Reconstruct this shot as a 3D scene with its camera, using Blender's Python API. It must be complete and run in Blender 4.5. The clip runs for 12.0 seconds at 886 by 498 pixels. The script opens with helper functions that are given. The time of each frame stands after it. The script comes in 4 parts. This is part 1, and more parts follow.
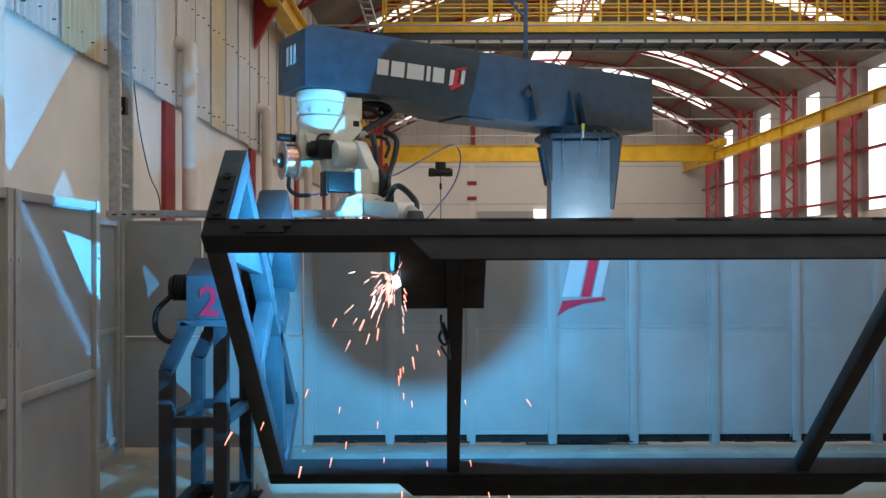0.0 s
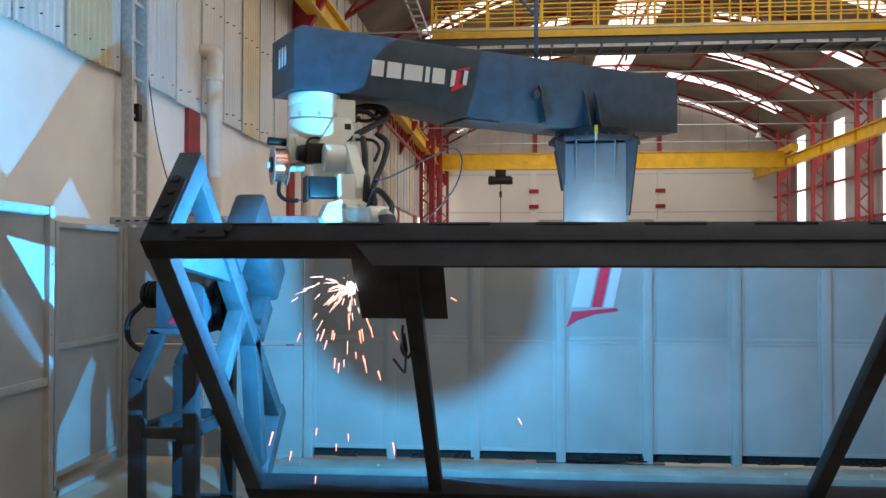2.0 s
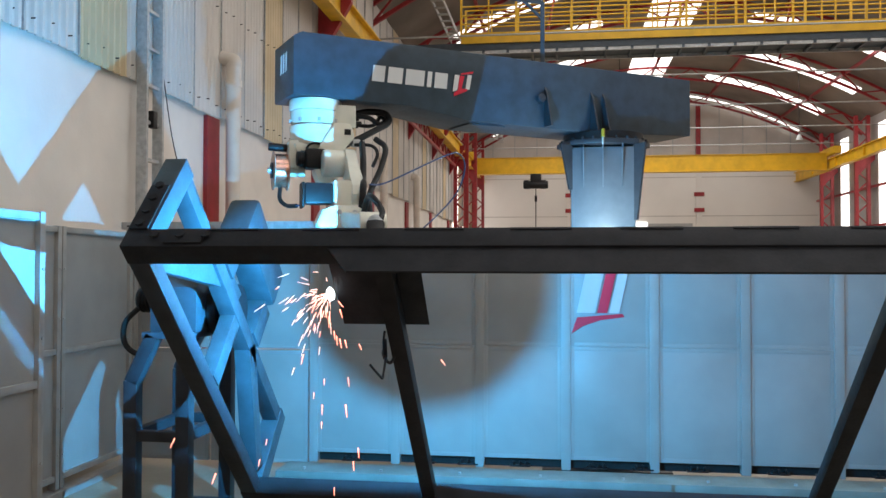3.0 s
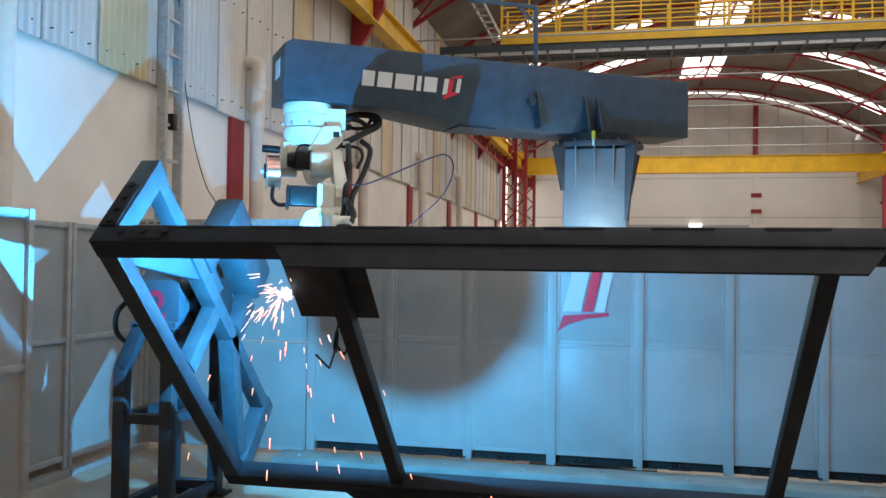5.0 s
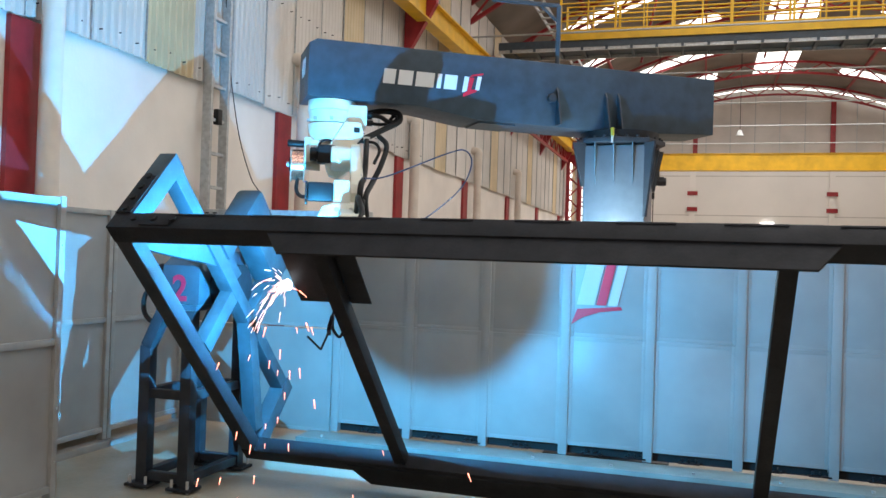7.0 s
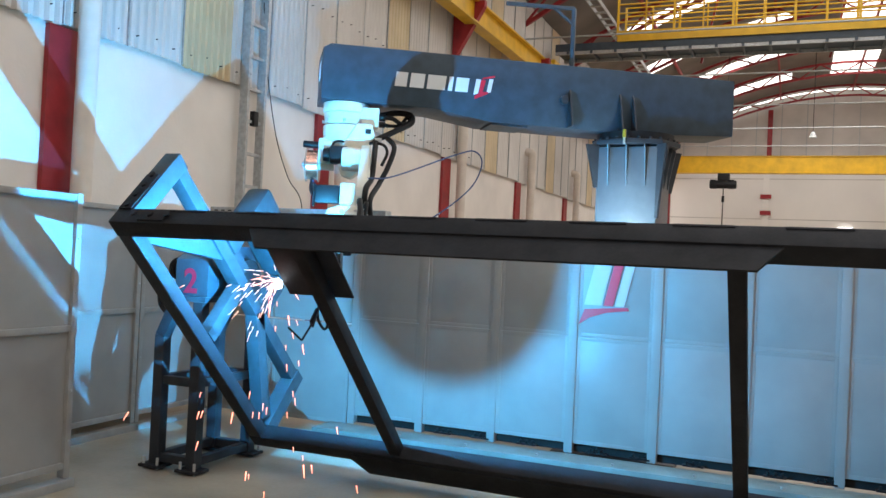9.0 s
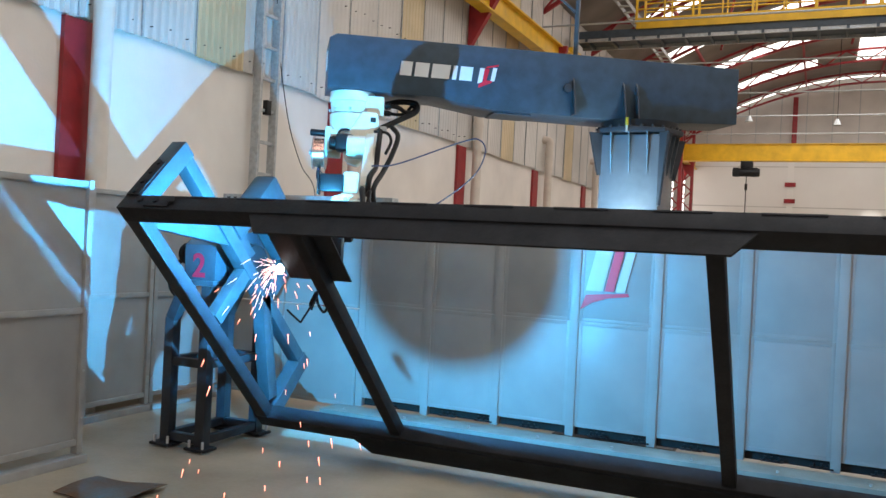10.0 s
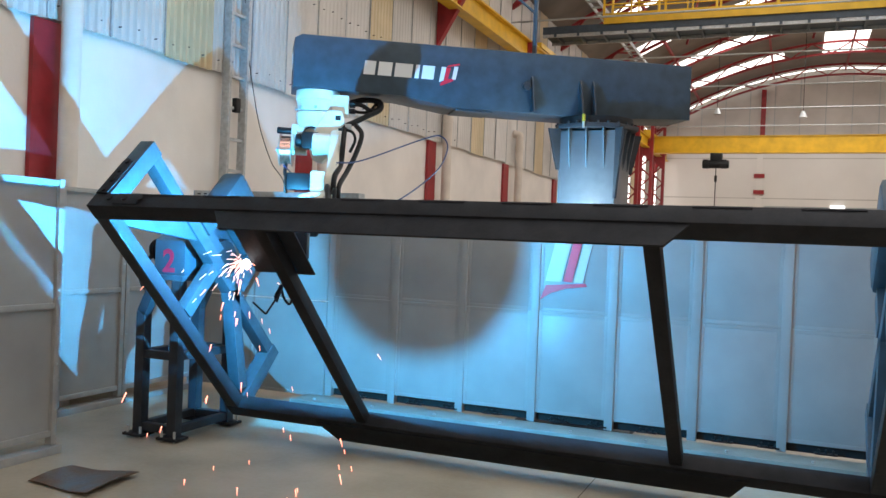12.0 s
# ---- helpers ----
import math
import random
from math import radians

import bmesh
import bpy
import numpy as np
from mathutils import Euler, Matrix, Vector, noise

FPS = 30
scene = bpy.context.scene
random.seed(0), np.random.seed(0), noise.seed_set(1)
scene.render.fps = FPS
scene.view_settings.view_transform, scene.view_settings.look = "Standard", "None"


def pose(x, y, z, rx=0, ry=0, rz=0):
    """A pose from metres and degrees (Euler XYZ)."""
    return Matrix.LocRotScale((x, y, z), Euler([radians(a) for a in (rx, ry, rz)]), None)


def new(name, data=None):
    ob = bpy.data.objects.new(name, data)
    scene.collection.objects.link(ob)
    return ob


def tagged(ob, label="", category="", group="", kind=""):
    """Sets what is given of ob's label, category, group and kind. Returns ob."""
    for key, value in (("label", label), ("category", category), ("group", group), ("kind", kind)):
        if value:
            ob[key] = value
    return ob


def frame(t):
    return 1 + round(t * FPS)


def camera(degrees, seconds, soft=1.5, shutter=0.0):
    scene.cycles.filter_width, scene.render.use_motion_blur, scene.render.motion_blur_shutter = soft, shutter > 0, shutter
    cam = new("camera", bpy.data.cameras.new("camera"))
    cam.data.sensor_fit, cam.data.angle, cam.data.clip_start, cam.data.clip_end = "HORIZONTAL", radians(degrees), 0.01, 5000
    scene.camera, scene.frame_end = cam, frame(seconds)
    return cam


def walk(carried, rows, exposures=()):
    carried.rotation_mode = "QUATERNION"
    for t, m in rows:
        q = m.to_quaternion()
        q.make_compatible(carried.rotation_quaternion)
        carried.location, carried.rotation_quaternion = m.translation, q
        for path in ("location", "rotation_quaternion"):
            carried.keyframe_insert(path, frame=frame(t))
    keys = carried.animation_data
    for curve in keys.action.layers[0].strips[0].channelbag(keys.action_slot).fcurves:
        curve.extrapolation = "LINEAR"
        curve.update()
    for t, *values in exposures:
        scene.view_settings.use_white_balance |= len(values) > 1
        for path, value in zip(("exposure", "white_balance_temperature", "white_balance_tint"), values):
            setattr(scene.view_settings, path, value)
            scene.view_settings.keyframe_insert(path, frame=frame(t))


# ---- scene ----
cam = camera(55.4, 12.0)
METRES, EYE, TILT, LEAN, TURN = 3.2, 1.61, 0.0, 0.0, 0.0
ROWS = [
    (0.0, 0.0, 0.0, 0.0, 0.0, 0.43, 0.17),
    (0.5, 0.036, 0.0184, 0.0012, 1.19, 0.61, 0.52),
    (1.0, 0.0901, 0.0314, 0.0011, 3.09, 0.89, 0.25),
    (1.5, 0.1337, 0.056, -0.001, 4.26, 0.8, 0.03),
    (2.0, 0.1699, 0.0874, -0.0031, 4.95, 1.04, -0.06),
    (2.5, 0.2054, 0.1016, -0.0023, 5.84, 1.12, 0.17),
    (3.0, 0.2611, 0.1041, -0.0012, 7.81, 1.33, -0.12),
    (5.0, 0.4493, 0.0701, -0.0039, 12.12, 1.26, -0.8),
    (5.5, 0.4975, 0.0811, -0.0056, 14.1, 1.24, -1.3),
    (6.0, 0.5244, 0.0703, -0.0067, 14.68, 1.31, -1.59),
    (6.5, 0.5627, 0.0516, -0.0095, 16.04, 1.28, -1.7),
    (7.0, 0.6032, 0.038, -0.0087, 17.17, 0.8, -1.91),
    (9.0, 0.78, 0.0491, -0.0094, 22.41, 0.69, -2.75),
    (9.5, 0.8167, 0.0389, -0.0119, 23.55, 0.13, -3.09),
    (10.0, 0.8465, 0.0326, -0.0118, 24.12, -0.2, -2.91),
    (10.5, 0.8869, 0.0263, -0.0133, 24.72, -0.19, -2.93),
    (11.0, 0.9144, 0.014, -0.0128, 25.11, -0.4, -3.11),
    (11.5, 0.9142, -0.004, -0.0111, 24.04, -0.51, -2.88),
    (12.0, 0.9086, -0.0203, -0.0105, 22.6, -0.57, -2.34),
]
walk(cam, [(t, pose(0, 0, EYE, TILT, LEAN, TURN) @ pose(METRES * x, METRES * y, METRES * z, 90 + pitch, roll, yaw)) for t, x, y, z, yaw, pitch, roll in ROWS],
     exposures=[(0.0, -0.5), (0.5, -0.22), (1.0, -0.25), (2.0, -0.3), (2.5, -0.2), (5.0, -0.25), (5.5, -0.14), (6.0, -0.1), (6.5, -0.2), (7.0, 0.06), (9.0, -0.03), (9.5, -0.05), (10.0, -0.05), (11.0, -0.04), (11.5, -0.2), (12.0, 0.0)])

# ---- world, sun and large lights ----
world = bpy.data.worlds.new("world")
scene.world = world
world.use_nodes = True
sky = world.node_tree.nodes.new("ShaderNodeTexSky")
sky.sky_type, sky.sun_disc = "NISHITA", False
sky.sun_elevation, sky.sun_rotation = radians(52), radians(150)
world.node_tree.links.new(sky.outputs[0], world.node_tree.nodes["Background"].inputs[0])
world.node_tree.nodes["Background"].inputs[1].default_value = 0.12
sun = new("sun", bpy.data.lights.new("sun", "SUN"))
sun.data.energy, sun.data.angle, sun.data.color = 1.0, radians(12), (1.0, 0.95, 0.88)
sun.matrix_basis = pose(0, 0, 20, 38, 0, 150)
ARC = Vector((-0.181, 4.3418, 1.4065))   # on the far face of the plate, by its free edge
arc = new("arc_light", bpy.data.lights.new("arc_light", "POINT"))
arc.data.energy, arc.data.color, arc.data.shadow_soft_size = 830.0, (0.06, 0.48, 1.0), 0.0028
arc.location = ARC
lamp = new("work_lamp_light", bpy.data.lights.new("work_lamp_light", "POINT"))
lamp.data.energy, lamp.data.color, lamp.data.shadow_soft_size = 54.0, (0.74, 0.95, 1.0), 0.03
lamp.location = (1.17, 6.84, 1.885)
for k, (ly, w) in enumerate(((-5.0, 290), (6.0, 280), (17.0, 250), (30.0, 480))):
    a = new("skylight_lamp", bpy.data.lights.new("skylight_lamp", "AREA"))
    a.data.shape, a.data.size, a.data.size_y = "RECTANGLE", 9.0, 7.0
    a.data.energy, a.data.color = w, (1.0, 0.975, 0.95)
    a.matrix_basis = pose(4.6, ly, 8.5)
scene.view_settings.exposure = 0.0


# ---- materials ----
def mat(name, color, rough=0.5, metal=0.0, var=0.12, scale=6.0, bump=0.05, fine=60.0, stain=None, coat=0.0, spec=0.5):
    m = bpy.data.materials.new(name)
    m.use_nodes = True
    nt = m.node_tree
    bs = nt.nodes["Principled BSDF"]
    co = nt.nodes.new("ShaderNodeTexCoord")
    geo = nt.nodes.new("ShaderNodeNewGeometry")
    n1 = nt.nodes.new("ShaderNodeTexNoise")
    n1.inputs["Scale"].default_value, n1.inputs["Detail"].default_value = scale, 6
    nt.links.new(geo.outputs["Position"], n1.inputs["Vector"])
    n2 = nt.nodes.new("ShaderNodeTexNoise")
    n2.inputs["Scale"].default_value, n2.inputs["Detail"].default_value = fine, 3
    nt.links.new(geo.outputs["Position"], n2.inputs["Vector"])
    ramp = nt.nodes.new("ShaderNodeValToRGB")
    dark = [c * (1 - 1.6 * var) for c in color]
    lite = [min(1, c * (1 + 1.2 * var)) for c in color]
    if stain:
        dark = stain
    ramp.color_ramp.elements[0].position, ramp.color_ramp.elements[0].color = 0.3, (*dark, 1)
    ramp.color_ramp.elements[1].position, ramp.color_ramp.elements[1].color = 0.68, (*lite, 1)
    nt.links.new(n1.outputs[0], ramp.inputs[0])
    oi = nt.nodes.new("ShaderNodeObjectInfo")
    hs = nt.nodes.new("ShaderNodeHueSaturation")
    mr = nt.nodes.new("ShaderNodeMapRange")
    mr.inputs[3].default_value, mr.inputs[4].default_value = 0.95, 1.05
    nt.links.new(oi.outputs["Random"], mr.inputs[0])
    nt.links.new(mr.outputs[0], hs.inputs["Value"])
    nt.links.new(ramp.outputs[0], hs.inputs["Color"])
    nt.links.new(hs.outputs[0], bs.inputs["Base Color"])
    r = nt.nodes.new("ShaderNodeMapRange")
    r.inputs[3].default_value, r.inputs[4].default_value = max(0.02, rough - 0.1), min(1, rough + 0.12)
    nt.links.new(n2.outputs[0], r.inputs[0])
    nt.links.new(r.outputs[0], bs.inputs["Roughness"])
    bs.inputs["Metallic"].default_value = metal
    bs.inputs["Specular IOR Level"].default_value = spec
    bs.inputs["Coat Weight"].default_value = coat
    if bump:
        b = nt.nodes.new("ShaderNodeBump")
        b.inputs["Strength"].default_value, b.inputs["Distance"].default_value = bump, 0.01
        nt.links.new(n2.outputs[0], b.inputs["Height"])
        nt.links.new(b.outputs[0], bs.inputs["Normal"])
    return m


def glow(name, color, strength):
    m = bpy.data.materials.new(name)
    m.use_nodes = True
    bs = m.node_tree.nodes["Principled BSDF"]
    bs.inputs["Base Color"].default_value = (*color, 1)
    bs.inputs["Emission Color"].default_value = (*color, 1)
    bs.inputs["Emission Strength"].default_value = strength
    return m


BOOMP = mat("blue_grey_boom_paint", (0.033, 0.054, 0.074), 0.42, 0.0, 0.15, 9, 0.04, spec=0.4)
SPOOLP = mat("smoky_spool_plastic", (0.42, 0.27, 0.21), 0.3, 0.0, 0.1, 20, 0.02)
DARK = mat("charcoal_paint", (0.026, 0.030, 0.037), 0.45, 0.0, 0.15, 9, 0.04, spec=0.35)
BLACK = mat("black_steel", (0.019, 0.020, 0.024), 0.6, 0.0, 0.2, 7, 0.08, spec=0.18)
FIXBLUE = mat("blue_grey_fixture_paint", (0.043, 0.064, 0.078), 0.42, 0.0, 0.15, 9, 0.04, spec=0.35)
SLATE = mat("slate_paint", (0.045, 0.062, 0.08), 0.45, 0.0, 0.12, 9, 0.04)
RUBBER = mat("black_rubber", (0.010, 0.010, 0.011), 0.45, 0.0, 0.2, 20, 0.03, spec=0.28)
GREY = mat("grey_panel_paint", (0.305, 0.295, 0.28), 0.42, 0.0, 0.06, 3, 0.03)
GREYF = mat("grey_frame_paint", (0.325, 0.32, 0.305), 0.4, 0.0, 0.08, 8, 0.03)
GALV = mat("galvanised_steel", (0.44, 0.45, 0.45), 0.42, 0.35, 0.12, 25, 0.05)
WHITE = mat("white_masonry_paint", (0.83, 0.77, 0.71), 0.75, 0.0, 0.06, 1.2, 0.15, 35)
SHEET = mat("off_white_cladding", (0.60, 0.565, 0.53), 0.5, 0.0, 0.09, 0.9, 0.03)
AMBER = mat("yellowed_fibreglass", (0.60, 0.48, 0.30), 0.45, 0.0, 0.1, 1.5, 0.03)
RED = mat("red_steel_paint", (0.30, 0.018, 0.024), 0.42, 0.0, 0.15, 5, 0.04)
YELLOW = mat("yellow_crane_paint", (0.72, 0.42, 0.015), 0.4, 0.0, 0.1, 3, 0.03)
PIPE = mat("beige_plastic_pipe", (0.68, 0.60, 0.52), 0.4, 0.0, 0.06, 4, 0.02)
IVORY = mat("ivory_robot_paint", (0.74, 0.73, 0.62), 0.32, 0.0, 0.05, 8, 0.02, coat=0.3)
COPPER = mat("copper_wire", (0.80, 0.42, 0.30), 0.22, 0.9, 0.12, 60, 0.1, 300)
ENDW = mat("white_end_wall_paint", (0.84, 0.81, 0.77), 0.7, 0.0, 0.04, 0.4, 0.05, 20)
COLUMN = mat("slate_column_paint", (0.075, 0.092, 0.11), 0.35, 0.0, 0.08, 9, 0.02)
CONC = mat("concrete_floor", (0.335, 0.295, 0.228), 0.40, 0.0, 0.16, 1.6, 0.06, 30, stain=(0.262, 0.228, 0.172))
SILL = mat("pale_green_channel", (0.20, 0.235, 0.215), 0.45, 0.0, 0.12, 5, 0.05)
EASTW = mat("grey_far_cladding", (0.42, 0.415, 0.41), 0.5, 0.0, 0.1, 0.9, 0.03)
ROOF = mat("aged_roof_sheet", (0.20, 0.17, 0.15), 0.6, 0.0, 0.2, 0.7, 0.05)
REDMARK = mat("red_vinyl", (0.62, 0.02, 0.05), 0.35, 0.0, 0.04, 4, 0.0)
EMBLEMW = mat("pale_grey_vinyl", (0.47, 0.47, 0.47), 0.35, 0.0, 0.03, 4, 0.0)
WHITEMARK = mat("white_vinyl", (0.66, 0.66, 0.66), 0.35, 0.0, 0.03, 4, 0.0)
# near-black for the floor joint and for shade painted into gaps and holes
SHADOWED = mat("joint_and_shade_black", (0.01, 0.01, 0.01), 0.8, 0.0, 0.1, 4, 0.0)
SCRAP = mat("rusty_sheet_steel", (0.13, 0.12, 0.11), 0.35, 0.6, 0.2, 7, 0.1, stain=(0.20, 0.10, 0.045))
HOSE = mat("blue_hose", (0.03, 0.07, 0.20), 0.4, 0.0, 0.1, 20, 0.0)
YTAG = mat("yellow_cap", (0.36, 0.28, 0.02), 0.4, 0.0, 0.05, 9, 0.0)
SKYLIGHT = glow("daylit_fibreglass", (1.0, 0.97, 0.93), 2.6)
SPARK = glow("glowing_spark", (1.0, 0.30, 0.20), 4.5)
HOTSPARK = glow("white_hot_spark", (1.0, 0.56, 0.46), 5.0)
# emission for the lamp tube and for the blob that draws the weld's glare
WHITEGLOW = glow("white_tube_and_glare_glow", (0.85, 0.93, 1.0), 7.0)

# ---- mesh helpers ----
BASE = {}


def thing(name, loc, label, category, group="", kind=""):
    ob = new(name)
    ob.empty_display_size = 0.1
    ob.location = loc
    BASE[ob] = Vector(loc)
    return tagged(ob, label, category, group, kind)


def mesh_of(bm, name, material, off=None, smooth=False):
    if off is not None:
        bmesh.ops.translate(bm, vec=-off, verts=bm.verts[:])
    me = bpy.data.meshes.new(name)
    bm.normal_update()
    bm.to_mesh(me)
    bm.free()
    if smooth:
        me.shade_smooth()
        me.set_sharp_from_angle(angle=radians(35))
    me.materials.append(material)
    return me


def part(name, bm, material, parent=None, label="", smooth=True):
    off = BASE.get(parent, Vector((0, 0, 0)))
    ob = new(name, mesh_of(bm, name, material, off, smooth))
    BASE[ob] = off
    if parent:
        ob.parent = parent
    return tagged(ob, label)


def solid(name, bm, material, label, category, group="", kind="", smooth=True):
    """A thing that is one mesh, with its origin at its base."""
    xs = [v.co.copy() for v in bm.verts]
    loc = Vector((sum(v.x for v in xs) / len(xs), sum(v.y for v in xs) / len(xs), min(v.z for v in xs)))
    ob = new(name, mesh_of(bm, name, material, loc, smooth))
    ob.location = loc
    BASE[ob] = loc
    return tagged(ob, label, category, group, kind)


def box(x0, y0, z0, x1, y1, z1, bev=0.0, bm=None, m=None):
    bm = bm or bmesh.new()
    g = bmesh.ops.create_cube(bm, size=1.0)
    vs = g["verts"]
    for v in vs:
        v.co = Vector(((x0 + x1) / 2 + v.co.x * (x1 - x0), (y0 + y1) / 2 + v.co.y * (y1 - y0), (z0 + z1) / 2 + v.co.z * (z1 - z0)))
    if bev:
        es = list({e for v in vs for e in v.link_edges})
        r = bmesh.ops.bevel(bm, geom=es, offset=bev, segments=2, affect="EDGES", profile=0.6)
        vs = list({v for f in r["faces"] for v in f.verts} | {v for v in vs if v.is_valid})
    if m is not None:
        bmesh.ops.transform(bm, matrix=m, verts=vs)
    return bm


def frame_to(a, b, up=Vector((0, 0, 1))):
    """A pose at a whose z runs to b and whose x lies across up."""
    a, b = Vector(a), Vector(b)
    z = (b - a).normalized()
    x = Vector(up).cross(z)
    if x.length < 1e-4:
        x = Vector((1, 0, 0))
    x.normalize()
    y = z.cross(x)
    m = Matrix((x, y, z)).transposed().to_4x4()
    m.translation = a
    return m


def bar(a, b, w, h, bev=0.004, bm=None, up=(0, 0, 1)):
    """A square tube from a to b, w across and h along up."""
    L = (Vector(b) - Vector(a)).length
    return box(-w / 2, -h / 2, 0, w / 2, h / 2, L, bev, bm, frame_to(a, b, Vector(up)))


def cyl(a, b, r, r2=None, seg=24, bm=None, bev=0.0):
    bm = bm or bmesh.new()
    L = (Vector(b) - Vector(a)).length
    g = bmesh.ops.create_cone(bm, cap_ends=True, segments=seg, radius1=r, radius2=r if r2 is None else r2, depth=L)
    vs = g["verts"]
    bmesh.ops.translate(bm, vec=(0, 0, L / 2), verts=vs)
    if bev:
        es = [e for e in {e for v in vs for e in v.link_edges} if len(e.link_faces) == 2 and any(len(f.verts) > 4 for f in e.link_faces)]
        r_ = bmesh.ops.bevel(bm, geom=es, offset=bev, segments=2, affect="EDGES", profile=0.5)
        vs = list({v for f in r_["faces"] for v in f.verts} | {v for v in vs if v.is_valid})
    bmesh.ops.transform(bm, matrix=frame_to(a, b), verts=vs)
    return bm


def tube(points, r, seg=8, bm=None, sub=8):
    """A round hose along a smooth line through the points."""
    bm = bm or bmesh.new()
    P = [Vector(p) for p in points]
    P = [2 * P[0] - P[1]] + P + [2 * P[-1] - P[-2]]
    line = []
    for i in range(1, len(P) - 2):
        for k in range(sub):
            t = k / sub
            a, b, c, d = P[i - 1:i + 3]
            line.append(0.5 * (2 * b + (c - a) * t + (2 * a - 5 * b + 4 * c - d) * t * t + (3 * b - a - 3 * c + d) * t ** 3))
    line.append(P[-2])
    rings = []
    x = Vector((1, 0, 0))
    for i, p in enumerate(line):
        tan = (line[min(i + 1, len(line) - 1)] - line[max(i - 1, 0)]).normalized()
        x = (x - tan * x.dot(tan))
        if x.length < 1e-3:
            x = tan.orthogonal()
        x.normalize()
        y = tan.cross(x)
        rings.append([bm.verts.new(p + r * (math.cos(2 * math.pi * k / seg) * x + math.sin(2 * math.pi * k / seg) * y)) for k in range(seg)])
    for a, b in zip(rings, rings[1:]):
        for k in range(seg):
            bm.faces.new((a[k], a[(k + 1) % seg], b[(k + 1) % seg], b[k]))
    bm.faces.new(rings[0][::-1])
    bm.faces.new(rings[-1])
    return bm


def prism(outline, m, depth, bm=None, bev=0.0):
    """An outline in x, y, drawn out along z by depth, at the pose m."""
    bm = bm or bmesh.new()
    lo = [bm.verts.new((x, y, 0)) for x, y in outline]
    hi = [bm.verts.new((x, y, depth)) for x, y in outline]
    fs = [bm.faces.new(lo[::-1]), bm.faces.new(hi)]
    n = len(lo)
    for i in range(n):
        fs.append(bm.faces.new((lo[i], lo[(i + 1) % n], hi[(i + 1) % n], hi[i])))
    vs = lo + hi
    bmesh.ops.recalc_face_normals(bm, faces=fs)
    if bev:
        r = bmesh.ops.bevel(bm, geom=list({e for f in fs for e in f.edges}), offset=bev, segments=2, affect="EDGES", profile=0.6)
        vs = list({v for f in r["faces"] for v in f.verts} | {v for v in vs if v.is_valid})
    bmesh.ops.transform(bm, matrix=m, verts=vs)
    return bm


def axes(o, x, y, z):
    m = Matrix((Vector(x), Vector(y), Vector(z))).transposed().to_4x4()
    m.translation = Vector(o)
    return m


def struct(name, bm, material, label, smooth=False):
    ob = new(name, mesh_of(bm, name, material, None, smooth))
    BASE[ob] = Vector((0, 0, 0))
    return tagged(ob, label, name.split("_")[0], "", "structure")


# ---- the hall ----
X0, X1, Y0, Y1 = -3.1, 12.3, -14.0, 39.5
EAVE, RIDGE, MID = 7.27, 9.64, 4.6
BAY, C0 = 4.14, 1.14          # column bays: columns at C0 + BAY * k
COLS = [C0 + BAY * k for k in range(-3, 10) if C0 + BAY * k < Y1 - 0.6]


def roof_z(x):
    u = (x - MID) / (X1 - MID)
    return EAVE + (RIDGE - EAVE) * (1 - u * u)


floor = struct("floor", box(X0 - 0.4, Y0 - 0.4, -0.2, X1 + 0.4, Y1 + 0.4, 0.0), CONC, "pale worn concrete factory floor with joints")
for x0, y0, x1, y1 in ((1.72, -6, 1.724, 6.3),):
    part("joint", box(x0, y0, 0.0005, x1, y1, 0.002), SHADOWED, floor, smooth=False)
wall_west = struct("wall_west", box(X0 - 0.25, Y0, 0, X0, Y1, 3.42), WHITE, "white painted masonry side wall")
wall_north = struct("wall_north", box(X0 - 0.25, Y1, 0, X1 + 0.25, Y1 + 0.25, 6.62), ENDW, "white painted end wall of the hall")
wall_south = struct("wall_south", box(X0 - 0.25, Y0 - 0.25, 0, X1 + 0.25, Y0, 9.9), WHITE, "plain white end wall")
wall_east = struct("wall_east", box(X1, Y0, 0, X1 + 0.25, Y1, 2.85), WHITE, "white lower side wall of the hall")


def corrugated(y0, y1, z0, z1, x, pitch=0.10, amp=0.022):
    bm = bmesh.new()
    n = max(2, round((y1 - y0) / pitch * 10))
    lo, hi = [], []
    for i in range(n + 1):
        y = y0 + (y1 - y0) * i / n
        w = (y / pitch) % 1.0
        d = amp * min(1.0, max(-1.0, 2.2 * math.sin(2 * math.pi * w)))
        lo.append(bm.verts.new((x + d, y, z0)))
        hi.append(bm.verts.new((x + d, y, z1)))
    for i in range(n):
        bm.faces.new((lo[i], lo[i + 1], hi[i + 1], hi[i]))
    return bm


